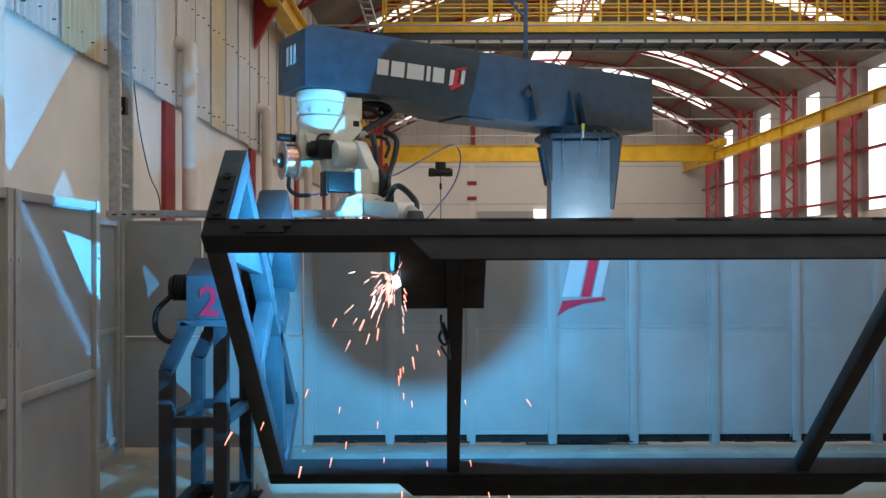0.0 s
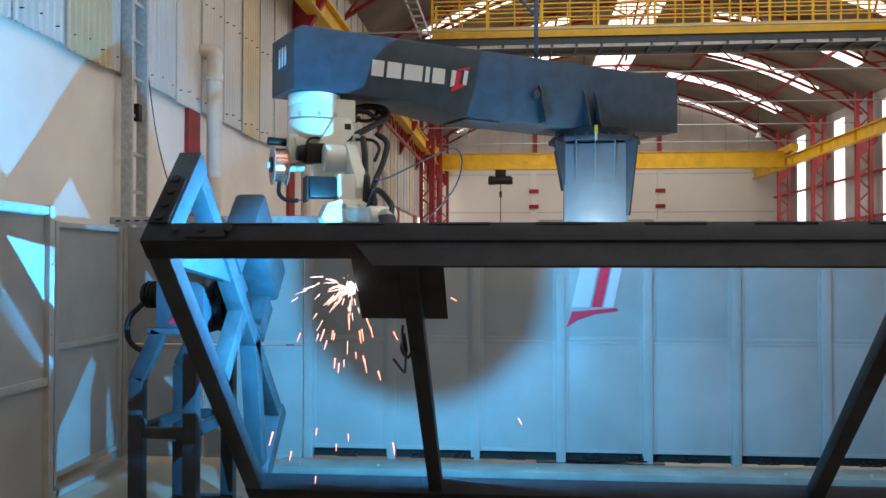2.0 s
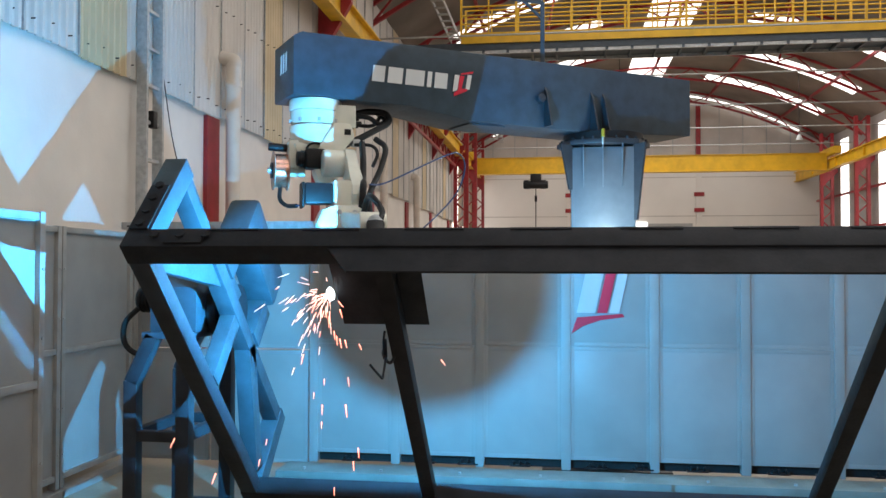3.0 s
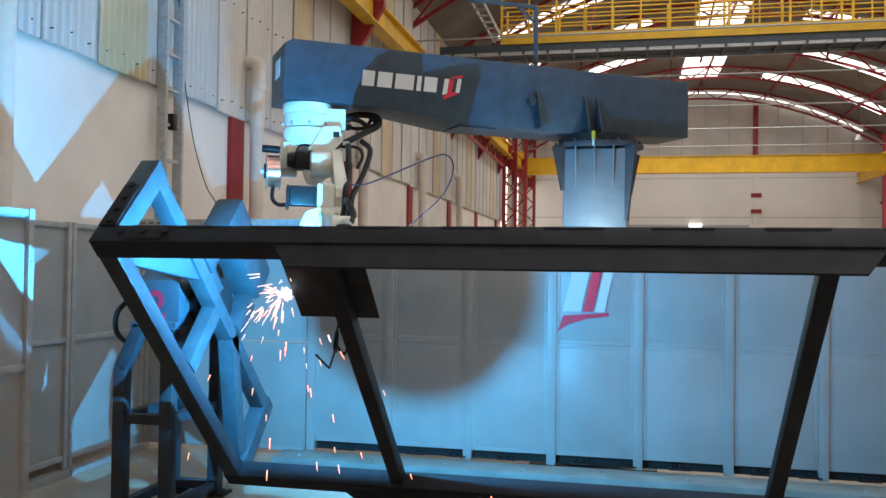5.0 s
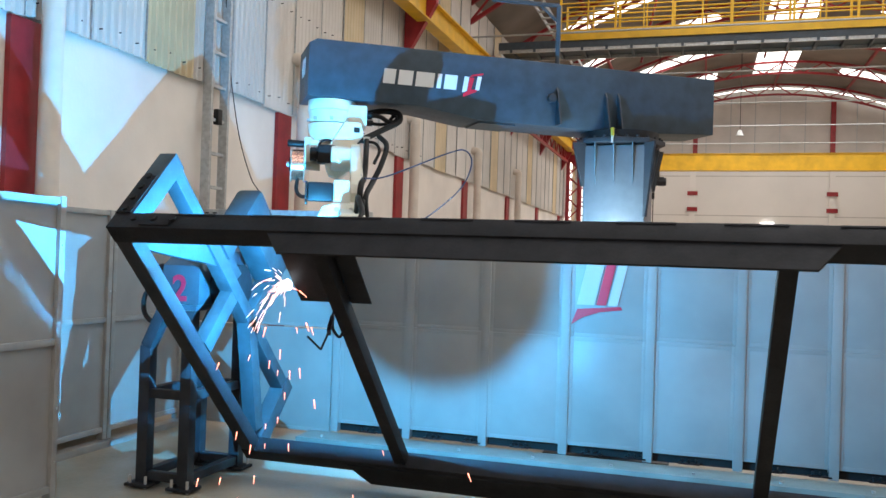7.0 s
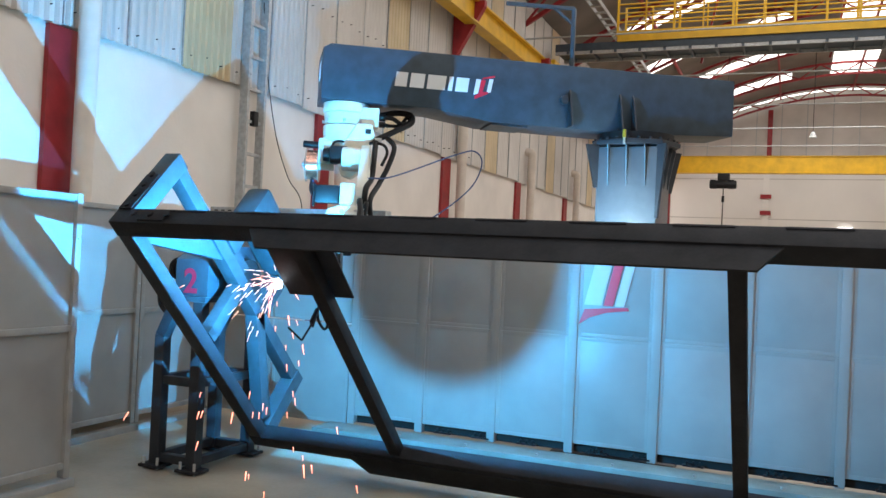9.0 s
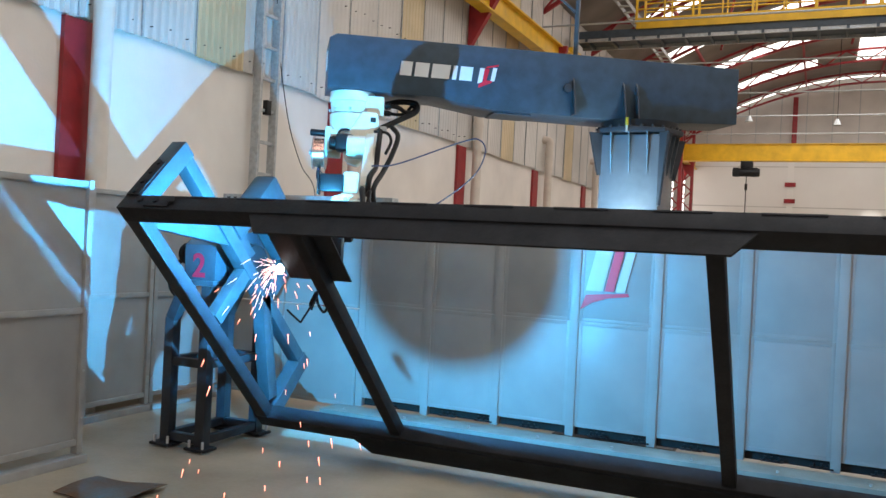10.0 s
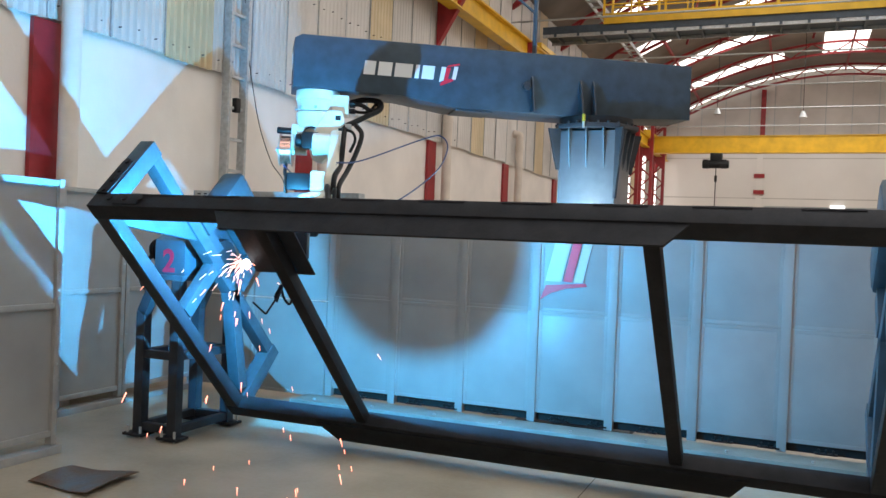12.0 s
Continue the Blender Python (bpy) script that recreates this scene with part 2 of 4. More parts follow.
cladding = struct("wall_upper_west", box(X0 - 0.25, Y0, 3.42, X0 - 0.06, Y1, EAVE), SHEET, "upper side wall behind corrugated sheets")
k = 0
AMBERS = [6.70 + 4.36 * j for j in range(-5, 8)]
EDGES = sorted([Y0] + [a + q for a in AMBERS for q in (0.0, 0.74, 1.464, 2.188, 2.912, 3.636) if Y0 < a + q < Y1] + [Y1])
for ys, ye in zip(EDGES, EDGES[1:]):
    amber = any(abs(ys - a) < 0.01 for a in AMBERS)
    b = part("sheet", corrugated(ys, ye, 3.34 + 0.015 * math.sin(k * 2.1), EAVE, X0 + 0.05 + 0.012 * (k % 2), amp=0.018 if ys < 8.6 else 0.0035), AMBER if amber else SHEET,
             cladding, "yellowed translucent corrugated sheet" if amber else "", smooth=False)
    part("seam", box(X0 + 0.055, ye - 0.003, 3.34, X0 + 0.074, ye + 0.003, EAVE), GALV, b, smooth=False)
    if 2.5 < ys < 14:
        for j in range(3):
            yb = ys + 0.11 + 0.24 * j
            for z in (3.46, 4.6):
                part("screw", cyl((X0 + 0.055, yb, z + 0.03 * (j % 2)), (X0 + 0.088, yb, z + 0.03 * (j % 2)), 0.006, seg=6), RUBBER, b, smooth=False)
    k += 1

# roof: dark curved bays with daylit strips between
def arch(xa, xb, ya, yb, lift, thick=0.04, n=24):
    bm = bmesh.new()
    rows = []
    for i in range(n + 1):
        x = xa + (xb - xa) * i / n
        z = roof_z(x) + lift
        rows.append([bm.verts.new((x, ya, z)), bm.verts.new((x, yb, z)), bm.verts.new((x, yb, z + thick)), bm.verts.new((x, ya, z + thick))])
    for a, b in zip(rows, rows[1:]):
        for j in range(4):
            bm.faces.new((a[j], a[(j + 1) % 4], b[(j + 1) % 4], b[j]))
    bm.faces.new(rows[0])
    bm.faces.new(rows[-1][::-1])
    bmesh.ops.recalc_face_normals(bm, faces=bm.faces[:])
    return bm


roof_bm = arch(X0 - 0.4, X1 + 0.4, Y0, Y1, 0.0, 0.06, 40)
struct("ceiling", roof_bm, ROOF, "aged dark curved sheet roof", smooth=True)
for c in COLS:
    yc = c + 1.43
    if yc > Y1:
        continue
    for xa, xb in ((-2.0, 2.25), (6.75, 11.25)):
        w = thing("skylight", (xa, yc, roof_z(xa)), "daylit translucent strip in the curved roof", "skylight", "roof skylights", "structure")
        L = (xb - xa) / 3
        for j in range(3):
            part("pane", arch(xa + L * j + 0.02, xa + L * (j + 1) - 0.02, yc - 0.45, yc + 0.45, -0.035, 0.03, 6), SKYLIGHT, w)
for yc, half in ((-8.0, 5.6), (8.0, 5.6), (28.0, 8.5)):
    w = thing("skylight", (3.6, yc, roof_z(3.6)), "daylit translucent panel on the roof ridge", "skylight", "ridge skylights", "structure")
    for j in range(4):
        part("pane", arch(3.62 + 0.375 * j, 3.975 + 0.375 * j, yc - half, yc + half, -0.035, 0.03, 3), SKYLIGHT, w)

# roof trusses
for c in COLS[3:]:
    tr = thing("roof_truss", (MID, c, EAVE), "red curved lattice roof truss", "truss", "roof trusses", "structure")
    n = 22
    top = [Vector((X0 + (X1 - X0) * i / n, c, roof_z(X0 + (X1 - X0) * i / n) - 0.10)) for i in range(n + 1)]
    low = [p + Vector((0, 0, -0.42)) for p in top]
    bt, bl, bw = bmesh.new(), bmesh.new(), bmesh.new()
    for i in range(n):
        bar(top[i], top[i + 1], 0.08, 0.08, 0, bt)
        bar(low[i], low[i + 1], 0.08, 0.08, 0, bl)
        a, b = (top[i], low[i + 1]) if i % 2 else (low[i], top[i + 1])
        bar(a, b, 0.045, 0.045, 0, bw)
    part("top_chord", bt, RED, tr, smooth=False)
    part("bottom_chord", bl, RED, tr, smooth=False)
    part("web", bw, RED, tr, smooth=False)
    bl2 = bmesh.new()
    cyl((X0, c, 6.45), (X1, c, 6.45), 0.02, seg=8, bm=bl2)
    part("tie_rod", bl2, GALV, tr)
for i, x in enumerate((-1.2, 1.8, 4.6, 7.4, 10.4)):
    solid("roof_purlin", bar((x, Y0 + 14, roof_z(x) - 0.08), (x, Y1, roof_z(x) - 0.08), 0.07, 0.1, 0), RED, "red steel roof purlin running along the hall", "purlin", "roof purlins", smooth=False)

# side columns, crane rails
def lattice(x, y, z1, side):
    t = thing("lattice_column", (x, y, 0), "red lattice steel column along the side wall", "column", "hall columns", "structure")
    for dx in (0.0, 0.42):
        part("upright", bar((x + side * dx, y, 0), (x + side * dx, y, z1), 0.12, 0.16, 0), RED, t, smooth=False)
    bw = bmesh.new()
    n = int(z1 / 0.4)
    for i in range(n):
        a = (x + side * (0 if i % 2 else 0.42), y, z1 * i / n)
        b = (x + side * (0.42 if i % 2 else 0), y, z1 * (i + 1) / n)
        bar(a, b, 0.05, 0.05, 0, bw)
    part("lacing", bw, RED, t, smooth=False)
    part("bracket", prism([(0, 0), (-0.75, 0.75), (-0.75, 0.85), (0, 0.85)], axes((x, y - 0.05, 5.0), (-side if side > 0 else 1, 0, 0), (0, 0, 1), (0, 1, 0)), 0.1), RED, t, smooth=False)
    return t


for c in COLS[3:]:
    lattice(X1 - 0.62, c + 2.96, EAVE, 1)
for c in COLS[2:]:
    col = thing("steel_column", (X0 + 0.05, c, 0), "red painted steel column against the white wall", "column", "west columns", "structure")
    part("flange", box(X0 + 0.003, c - 0.14, 0, X0 + 0.05, c + 0.20, 3.32), RED, col, smooth=False)
    if c > 8:
        part("bracket", prism([(0, 0), (0.55, 0.95), (0.55, 1.05), (0, 1.05)], axes((X0 + 0.08, c + 0.06, 4.95), (1, 0, 0), (0, 0, 1), (0, -1, 0)), 0.12), RED, col, smooth=False)
RAILZ = 5.98
for x, rz in ((X0 + 0.42, RAILZ), (X1 - 1.0, RAILZ - 0.12)):
    r = thing("crane_rail", (x, 15, rz), "yellow overhead crane runway beam", "crane rail", "crane rails", "structure")
    part("web", box(x - 0.03, Y0, rz - 0.35, x + 0.03, Y1, rz), YELLOW, r, smooth=False)
    part("top_flange", box(x - 0.12, Y0, rz, x + 0.12, Y1, rz + 0.03), YELLOW, r, smooth=False)
    part("bottom_flange", box(x - 0.12, Y0, rz - 0.38, x + 0.12, Y1, rz - 0.35), YELLOW, r, smooth=False)
    for k in range(13):
        part("stiffener", box(x - 0.11, 0.9 + 3.0 * k, rz - 0.35, x - 0.031, 0.915 + 3.0 * k, rz), YELLOW, r, smooth=False)
for c in COLS[3:]:
    y = c + 2.96 - 0.93
    w = thing("window_strip", (X1, y, 2.9), "tall bright daylit window strip in the side wall", "window", "side windows", "structure")
    part("pane", box(X1 - 0.005, y - 0.45, 2.9, X1 + 0.02, y + 0.45, 4.6), SKYLIGHT, w, smooth=False)
    part("pane", box(X1 - 0.005, y - 0.45, 4.66, X1 + 0.02, y + 0.45, 6.9), SKYLIGHT, w, smooth=False)
    for z in (3.2, 4.63, 5.9):
        solid("girt", bar((X1 - 0.12, c + 2.96, z), (X1 - 0.12, min(c + 2.96 + BAY, Y1), z), 0.1, 0.08, 0), RED, "red horizontal wall rail", "wall rail", "wall rails", "structure", smooth=False)
struct("wall_upper_east", box(X1 + 0.021, Y0, 2.85, X1 + 0.2, Y1, EAVE + 0.2), EASTW, "grey-white cladding of the far side wall")
struct("wall_gable", box(X0 - 0.2, Y1 + 0.05, 6.62, X1 + 0.2, Y1 + 0.2, RIDGE + 0.2), SHEET, "grey gable cladding over the end wall")

gap = thing("gable_gap", (MID, Y1 - 0.2, EAVE), "bright daylit gap between the roof and the gable", "skylight", "", "structure")
part("pane", arch(X0 + 0.9, X1 - 0.9, Y1 - 0.24, Y1 - 0.14, -0.10, 0.04, 30), SKYLIGHT, gap)
for i in range(14):
    x = X0 + 0.9 + 1.02 * i
    part("rib", box(x - 0.02, Y1 + 0.02, 6.63, x + 0.02, Y1 + 0.049, roof_z(x) - 0.1), GALV, bpy.data.objects["wall_gable"], smooth=False)
for z in (4.0, 5.75):
    part("joint", box(X0 + 0.1, Y1 - 0.006, z - 0.02, X1 - 0.1, Y1 - 0.002, z + 0.02), SHEET, wall_north, smooth=False)
# end wall frame
ew = thing("end_wall_frame", (MID, Y1 - 0.05, 3.0), "red steel frame lines on the white end wall", "wall frame", "", "structure")
part("rail", box(X0, Y1 - 0.12, 6.48, X1, Y1 - 0.02, 6.62), RED, ew, smooth=False)
for x, za, zb in ((1.42, 6.62, 8.75), (7.06, 6.62, 9.0)):
    part("upright", box(x - 0.1, Y1 - 0.13, za, x + 0.1, Y1 - 0.02, zb), RED, ew, smooth=False)
for x in (1.36, 7.09):
    part("pilaster", box(x - 0.12, Y1 - 0.1, 0, x + 0.12, Y1 - 0.003, 6.47), ENDW, ew, smooth=False)
    for z in (4.26, 4.97):
        part("red_plate", box(x - 0.22, Y1 - 0.16, z - 0.09, x + 0.22, Y1 - 0.105, z + 0.09), RED, ew, smooth=False)
struct("roller_shutter", box(1.6, Y1 - 0.1, 0, 6.8, Y1 - 0.004, 3.66), GALV, "grey steel roller shutter in the end wall")
struct("window_low", box(4.25, Y1 - 0.16, 2.9, 4.8, Y1 - 0.104, 3.72), SKYLIGHT, "bright opening beside the shutter")
for i, x in enumerate((0.3, 3.0, 9.4)):
    l = thing("pendant_lamp", (x, 30.0 + i, 6.2), "small round unlit lamp hung on a cable", "lamp", "pendant lamps")
    part("shade", cyl((x, 30 + i, 6.45), (x, 30 + i, 6.25), 0.05, 0.13, seg=20), GALV, l)
    part("cord", cyl((x, 30 + i, 6.45), (x, 30 + i, roof_z(x)), 0.012, seg=6), RUBBER, l)
for ya, yb in ((31.6, 32.4), (35.0, 35.8), (38.2, 38.9)):
    w = thing("window_strip", (X0 + 0.1, ya, 1.9), "tall daylit window strip in the far side wall", "window", "side windows", "structure")
    part("pane", box(X0 + 0.09, ya, 2.0, X0 + 0.11, yb, 6.6), SKYLIGHT, w, smooth=False)
    for k in range(12):
        part("bar", box(X0 + 0.115, ya, 2.1 + 0.38 * k, X0 + 0.14, yb, 2.16 + 0.38 * k), RED, w, smooth=False)
for y in (30.9, 34.1, 37.4):
    lattice(X0 + 0.62, y, EAVE, -1)

# bridge crane with a walkway, and a plain bridge crane further off
def railing_crane(y):
    t = thing("walkway_crane", (MID, y, RAILZ), "yellow bridge crane with a railed walkway", "crane")
    xa, xb, Z = X0 + 1.75, X1 - 0.9, 6.42
    part("girder", box(X0 + 0.3, y - 0.02, Z + 0.13, xb, y + 0.85, Z + 0.30), SLATE, t, "dark steel underside girder", smooth=False)
    part("kick_plate", box(xa, y - 0.08, Z + 0.28, xb, y - 0.04, Z + 0.52), YELLOW, t, smooth=False)
    part("kick_plate", box(xa, y + 0.87, Z + 0.28, xb, y + 0.91, Z + 0.52), YELLOW, t, smooth=False)
    for yy in (y - 0.06, y + 0.89):
        for z in (0.72, 0.92, 1.12, 1.32):
            part("handrail", cyl((xa, yy, Z + z), (xb, yy, Z + z), 0.02, seg=8), YELLOW, t)
        x = xa
        k = 0
        while x < xb:
            part("post", bar((x, yy, Z + 0.4), (x, yy, Z + 1.33), 0.05 if k % 2 == 0 else 0.03, 0.05, 0), YELLOW, t, smooth=False)
            x += 0.62
            k += 1
    for x in (X0 + 0.42, X1 - 1.0):
        part("end_carriage", box(x - 0.15, y - 1.0, RAILZ + 0.04, x + 0.15, y + 1.6, RAILZ + 0.15), YELLOW, t, smooth=False)
    for k in range(26):
        x = X0 + 0.6 + 0.55 * k
        part("rib", box(x - 0.03, y - 0.02, Z + 0.06, x + 0.03, y + 0.85, Z + 0.129), SLATE, t, smooth=False)
    for yy in (y + 0.0, y + 0.8):
        part("edge_angle", box(X0 + 0.3, yy, Z + 0.055, xb, yy + 0.05, Z + 0.128), GALV, t, smooth=False)
    for x in (0.4, 3.1, 5.8, 8.5, 10.8):
        part("hanger", bar((x, y + 0.95, Z - 0.05), (x + 0.35, y + 0.95, Z + 1.6), 0.05, 0.05, 0), RED, t, smooth=False)


railing_crane(19.3)
t = thing("bridge_crane", (MID, 35.0, RAILZ), "plain yellow box girder bridge crane", "crane")
part("web", box(X0 + 0.6, 34.84, RAILZ - 0.47, X1 - 1.1, 35.16, RAILZ + 0.14), YELLOW, t, smooth=False)
part("top_flange", box(X0 + 0.5, 34.78, RAILZ + 0.141, X1 - 0.9, 35.22, RAILZ + 0.17), YELLOW, t, smooth=False)
part("bottom_flange", box(X0 + 0.6, 34.78, RAILZ - 0.50, X1 - 1.1, 35.22, RAILZ - 0.471), YELLOW, t, smooth=False)
for x in (X0 + 0.42, X1 - 1.0):
    part("end_truck", box(x - 0.14, 33.9, RAILZ + 0.035, x + 0.14, 36.1, RAILZ + 0.32, 0.02), YELLOW, t)
h = thing("hoist", (-0.09, 35.0, 3.0), "dark electric hoist hanging under the crane girder", "hoist")
HX = -0.09
part("trolley", box(HX - 0.22, 34.75, 5.1, HX + 0.22, 35.25, 5.474, 0.04), RUBBER, h)
part("motor", cyl((HX - 0.5, 34.75, 5.02), (HX + 0.5, 34.75, 5.02), 0.16, bev=0.03), RUBBER, h)
for q in (-0.36, 0.3):
    part("end_box", box(HX + q - 0.12, 34.6, 4.86, HX + q + 0.12, 34.95, 5.2, 0.03), RUBBER, h)
part("cable", cyl((HX, 35, 3.0), (HX, 35, 5.12), 0.02, seg=6), RUBBER, h)
part("hook_block", box(HX - 0.05, 34.95, 4.35, HX + 0.05, 35.05, 4.6, 0.02), RUBBER, h)

# lattice beam and lamp tray on the west side
lb = thing("lattice_beam", (X0 + 0.4, 20.5, 5.4), "red lattice beam under the crane rail", "beam", "", "structure")
for z in (5.72, 5.25):
    part("chord", bar((X0 + 0.3, 18.4, z), (X0 + 0.3, 30.0, z), 0.07, 0.07, 0), RED, lb, smooth=False)
bm = bmesh.new()
for i in range(26):
    ya, yb = 18.4 + 0.44 * i, 18.84 + 0.44 * i
    bar((X0 + 0.3, ya, 5.25 if i % 2 else 5.72), (X0 + 0.3, yb, 5.72 if i % 2 else 5.25), 0.04, 0.04, 0, bm)
part("web", bm, RED, lb, smooth=False)
tray = thing("cable_tray", (X0 + 1.3, 26, 7.4), "galvanised perforated cable tray along the roof edge", "cable tray")
for x in (X0 + 1.2, X0 + 1.45):
    part("side", bar((x, 12, 7.45), (x, Y1 - 1, 7.45), 0.02, 0.1, 0), GALV, tray, smooth=False)
for i in range(60):
    part("rung", box(X0 + 1.21, 12 + 0.52 * i, 7.41, X0 + 1.44, 12.12 + 0.52 * i, 7.43), GALV, tray, smooth=False)

# downpipes
def downpipe(y, ztop):
    t = thing("downpipe", (X0 + 0.16, y, 0), "beige plastic rainwater pipe on the side wall", "pipe", "downpipes")
    part("pipe", cyl((X0 + 0.2, y, 0), (X0 + 0.2, y, ztop), 0.085), PIPE, t)
    part("elbow", tube([(X0 + 0.2, y, ztop - 0.02), (X0 + 0.19, y, ztop + 0.06), (X0 + 0.05, y, ztop + 0.1)], 0.088, 16), PIPE, t)
    part("collar", cyl((X0 + 0.2, y, ztop - 0.25), (X0 + 0.2, y, ztop - 0.17), 0.096), PIPE, t)


downpipe(5.4, 5.2)
for y in (9.66, 13.9, 18.15, 22.4):
    downpipe(y, 3.95)

# vertical cable ladder
lad = thing("cable_ladder", (-3.0, 7.8, 1.9), "galvanised vertical cable ladder on the wall", "cable ladder")
for y in (7.64, 7.95):
    part("side_rail", box(-3.02, y - 0.02, 1.0, -2.92, y + 0.02, 7.0, 0.003), GALV, lad)
for i in range(17):
    part("rung", box(-3.0, 7.66, 1.2 + 0.35 * i, -2.95, 7.93, 1.23 + 0.35 * i), GALV, lad, smooth=False)
solid("wall_cable", tube([(-2.98, 7.92, 4.31), (-2.98, 7.99, 3.79), (-2.98, 8.12, 3.32), (-2.98, 8.30, 2.84), (-2.98, 8.57, 2.44), (-2.98, 8.89, 2.14), (-3.0, 8.94, 1.3)], 0.006, 6), RUBBER, "thin dark cable hanging down the wall", "cable")
part("junction_box", box(-2.98, 7.76, 2.92, -2.92, 7.84, 3.08, 0.005), RUBBER, lad, "small black box")

# ---- the enclosure of grey panels ----
WY = 6.9
wall_back = thing("enclosure_wall", (2.0, WY, 0), "row of grey sheet-steel enclosure panels between posts", "enclosure wall", "", "structure")
POSTS = [-1.10 + 0.663 * i for i in range(13)]
TOP = 1.80
for i, x in enumerate(POSTS):
    part("post", box(x - 0.035, WY - 0.022, 0.07, x + 0.035, WY + 0.05, TOP, 0.004), GREY, wall_back)
    if i + 1 < len(POSTS):
        xa, xb = x + 0.033, POSTS[i + 1] - 0.033
        for z0, z1 in ((0.147, 1.0088), (1.0108, TOP - 0.04)):
            p = part("panel", box(xa, WY - 0.004, z0, xb, WY + 0.03, z1, 0.003), GREY, wall_back)
            bm = bmesh.new()
            for q in ((xa, z0, xa + 0.03, z1), (xb - 0.03, z0, xb, z1), (xa + 0.03, z0, xb - 0.03, z0 + 0.03), (xa + 0.03, z1 - 0.03, xb - 0.03, z1)):
                box(q[0], WY - 0.008, q[1], q[2], WY - 0.0045, q[3], 0.001, bm)
            part("rim", bm, GREY, p)
        # strip behind the open gap, its shade put in as near-black colour
        part("dark_gap", box(xa, WY + 0.04, 0.075, xb, WY + 0.06, 0.147), SHADOWED, wall_back, "near-black strip painting the shade under the panel", smooth=False)
        for fx in ((0.12, 0.46) if i % 2 else (0.2,)):
            bm = box(xa + fx, WY - 0.03, 0.085, xa + fx + 0.16, WY + 0.02, 0.097, 0.002)
            for q in (0.03, 0.08, 0.13):
                cyl((xa + fx + q, WY - 0.01, 0.09), (xa + fx + q, WY - 0.01, 0.125), 0.009, seg=8, bm=bm)
            part("anchor_foot", bm, RUBBER, wall_back)
part("top_rail", box(-1.13, WY - 0.03, TOP + 0.002, 7.0, WY + 0.05, TOP + 0.035, 0.004), GREYF, wall_back)
part("cable_tray", box(-2.75, WY - 0.02, 1.925, -0.85, WY + 0.10, 1.985, 0.004), GALV, wall_back, "galvanised cable tray on top of the panels")
for i in range(5):
    part("slot", box(-2.70 + 0.08 * i, WY - 0.0225, 1.945, -2.66 + 0.08 * i, WY - 0.0205, 1.957), SHADOWED, wall_back, smooth=False)
# back wall, door part next to the corner
part("post", box(-2.70, WY - 0.03, 0.0, -2.62, WY + 0.05, 1.92, 0.004), GREYF, wall_back)
for xa, xb in ((-2.60, -1.98), (-1.96, -1.15)):
    for z0, z1 in ((0.05, 0.95), (0.96, 1.9)):
        p = part("panel", box(xa, WY - 0.004, z0, xb, WY + 0.03, z1, 0.003), GREY, wall_back)
        bm = bmesh.new()
        for q in ((xa, z0, xa + 0.03, z1), (xb - 0.03, z0, xb, z1), (xa + 0.03, z0, xb - 0.03, z0 + 0.03), (xa + 0.03, z1 - 0.03, xb - 0.03, z1)):
            box(q[0], WY - 0.008, q[1], q[2], WY - 0.0045, q[3], 0.001, bm)
        part("rim", bm, GREY, p)
sill = thing("floor_channel", (2.6, 6.7, 0), "pale grey-green steel channel bolted on the floor", "channel")
part("top_plate", box(-1.3, 6.58, 0.064, 7.0, 6.86, 0.07, 0.002), SILL, sill)
part("front_lip", box(-1.3, 6.55, 0.0, 7.0, 6.579, 0.07, 0.004), SILL, sill)
part("floor_strip", box(-1.3, 6.40, 0.0, 7.0, 6.52, 0.02, 0.004), GREYF, sill)
part("return_leg", box(-1.22, 5.98, 0.0, -0.98, 6.395, 0.06, 0.006), SILL, sill)
for i in range(14):
    x = -1.1 + 0.6 * i
    part("bolt", cyl((x, 6.64, 0.07), (x, 6.64, 0.085), 0.013, seg=6), GALV, sill)
# small lamp on the top rail, washing the column and the panel face
wl = thing("work_lamp", (1.17, WY - 0.05, TOP + 0.035), "small white lit work lamp on the enclosure top", "lamp")
part("bracket", box(1.13, WY - 0.03, TOP + 0.036, 1.21, WY + 0.02, TOP + 0.044, 0.002), GALV, wl)
part("housing", box(1.06, WY - 0.075, TOP + 0.045, 1.28, WY - 0.02, TOP + 0.058, 0.004), GALV, wl)
part("tube", cyl((1.08, WY - 0.05, TOP + 0.066), (1.26, WY - 0.05, TOP + 0.066), 0.006, seg=12), WHITEGLOW, wl, "glowing white tube")
# emblem on the panels
em = thing("emblem", (1.15, WY - 0.02, 1.1), "red and white slanted emblem on the grey panel", "emblem")
E1 = axes((0, WY - 0.014, 0), (1, 0, 0), (0, 0, 1), (0, -1, 0))
part("red_bar", prism([(1.125, 1.27), (1.20, 1.27), (1.30, 1.72), (1.225, 1.72)], E1, 0.003), REDMARK, em, smooth=False)
part("white_bar", prism([(0.97, 1.27), (1.11, 1.27), (1.21, 1.72), (1.07, 1.72)], E1, 0.003), EMBLEMW, em, smooth=False)
part("white_bar", prism([(1.215, 1.27), (1.29, 1.27), (1.39, 1.72), (1.315, 1.72)], E1, 0.003), EMBLEMW, em, smooth=False)
part("red_wedge", prism([(0.93, 1.11), (1.02, 1.17), (1.15, 1.215), (1.33, 1.24), (1.315, 1.265), (0.975, 1.235)], E1, 0.003), REDMARK, em, smooth=False)


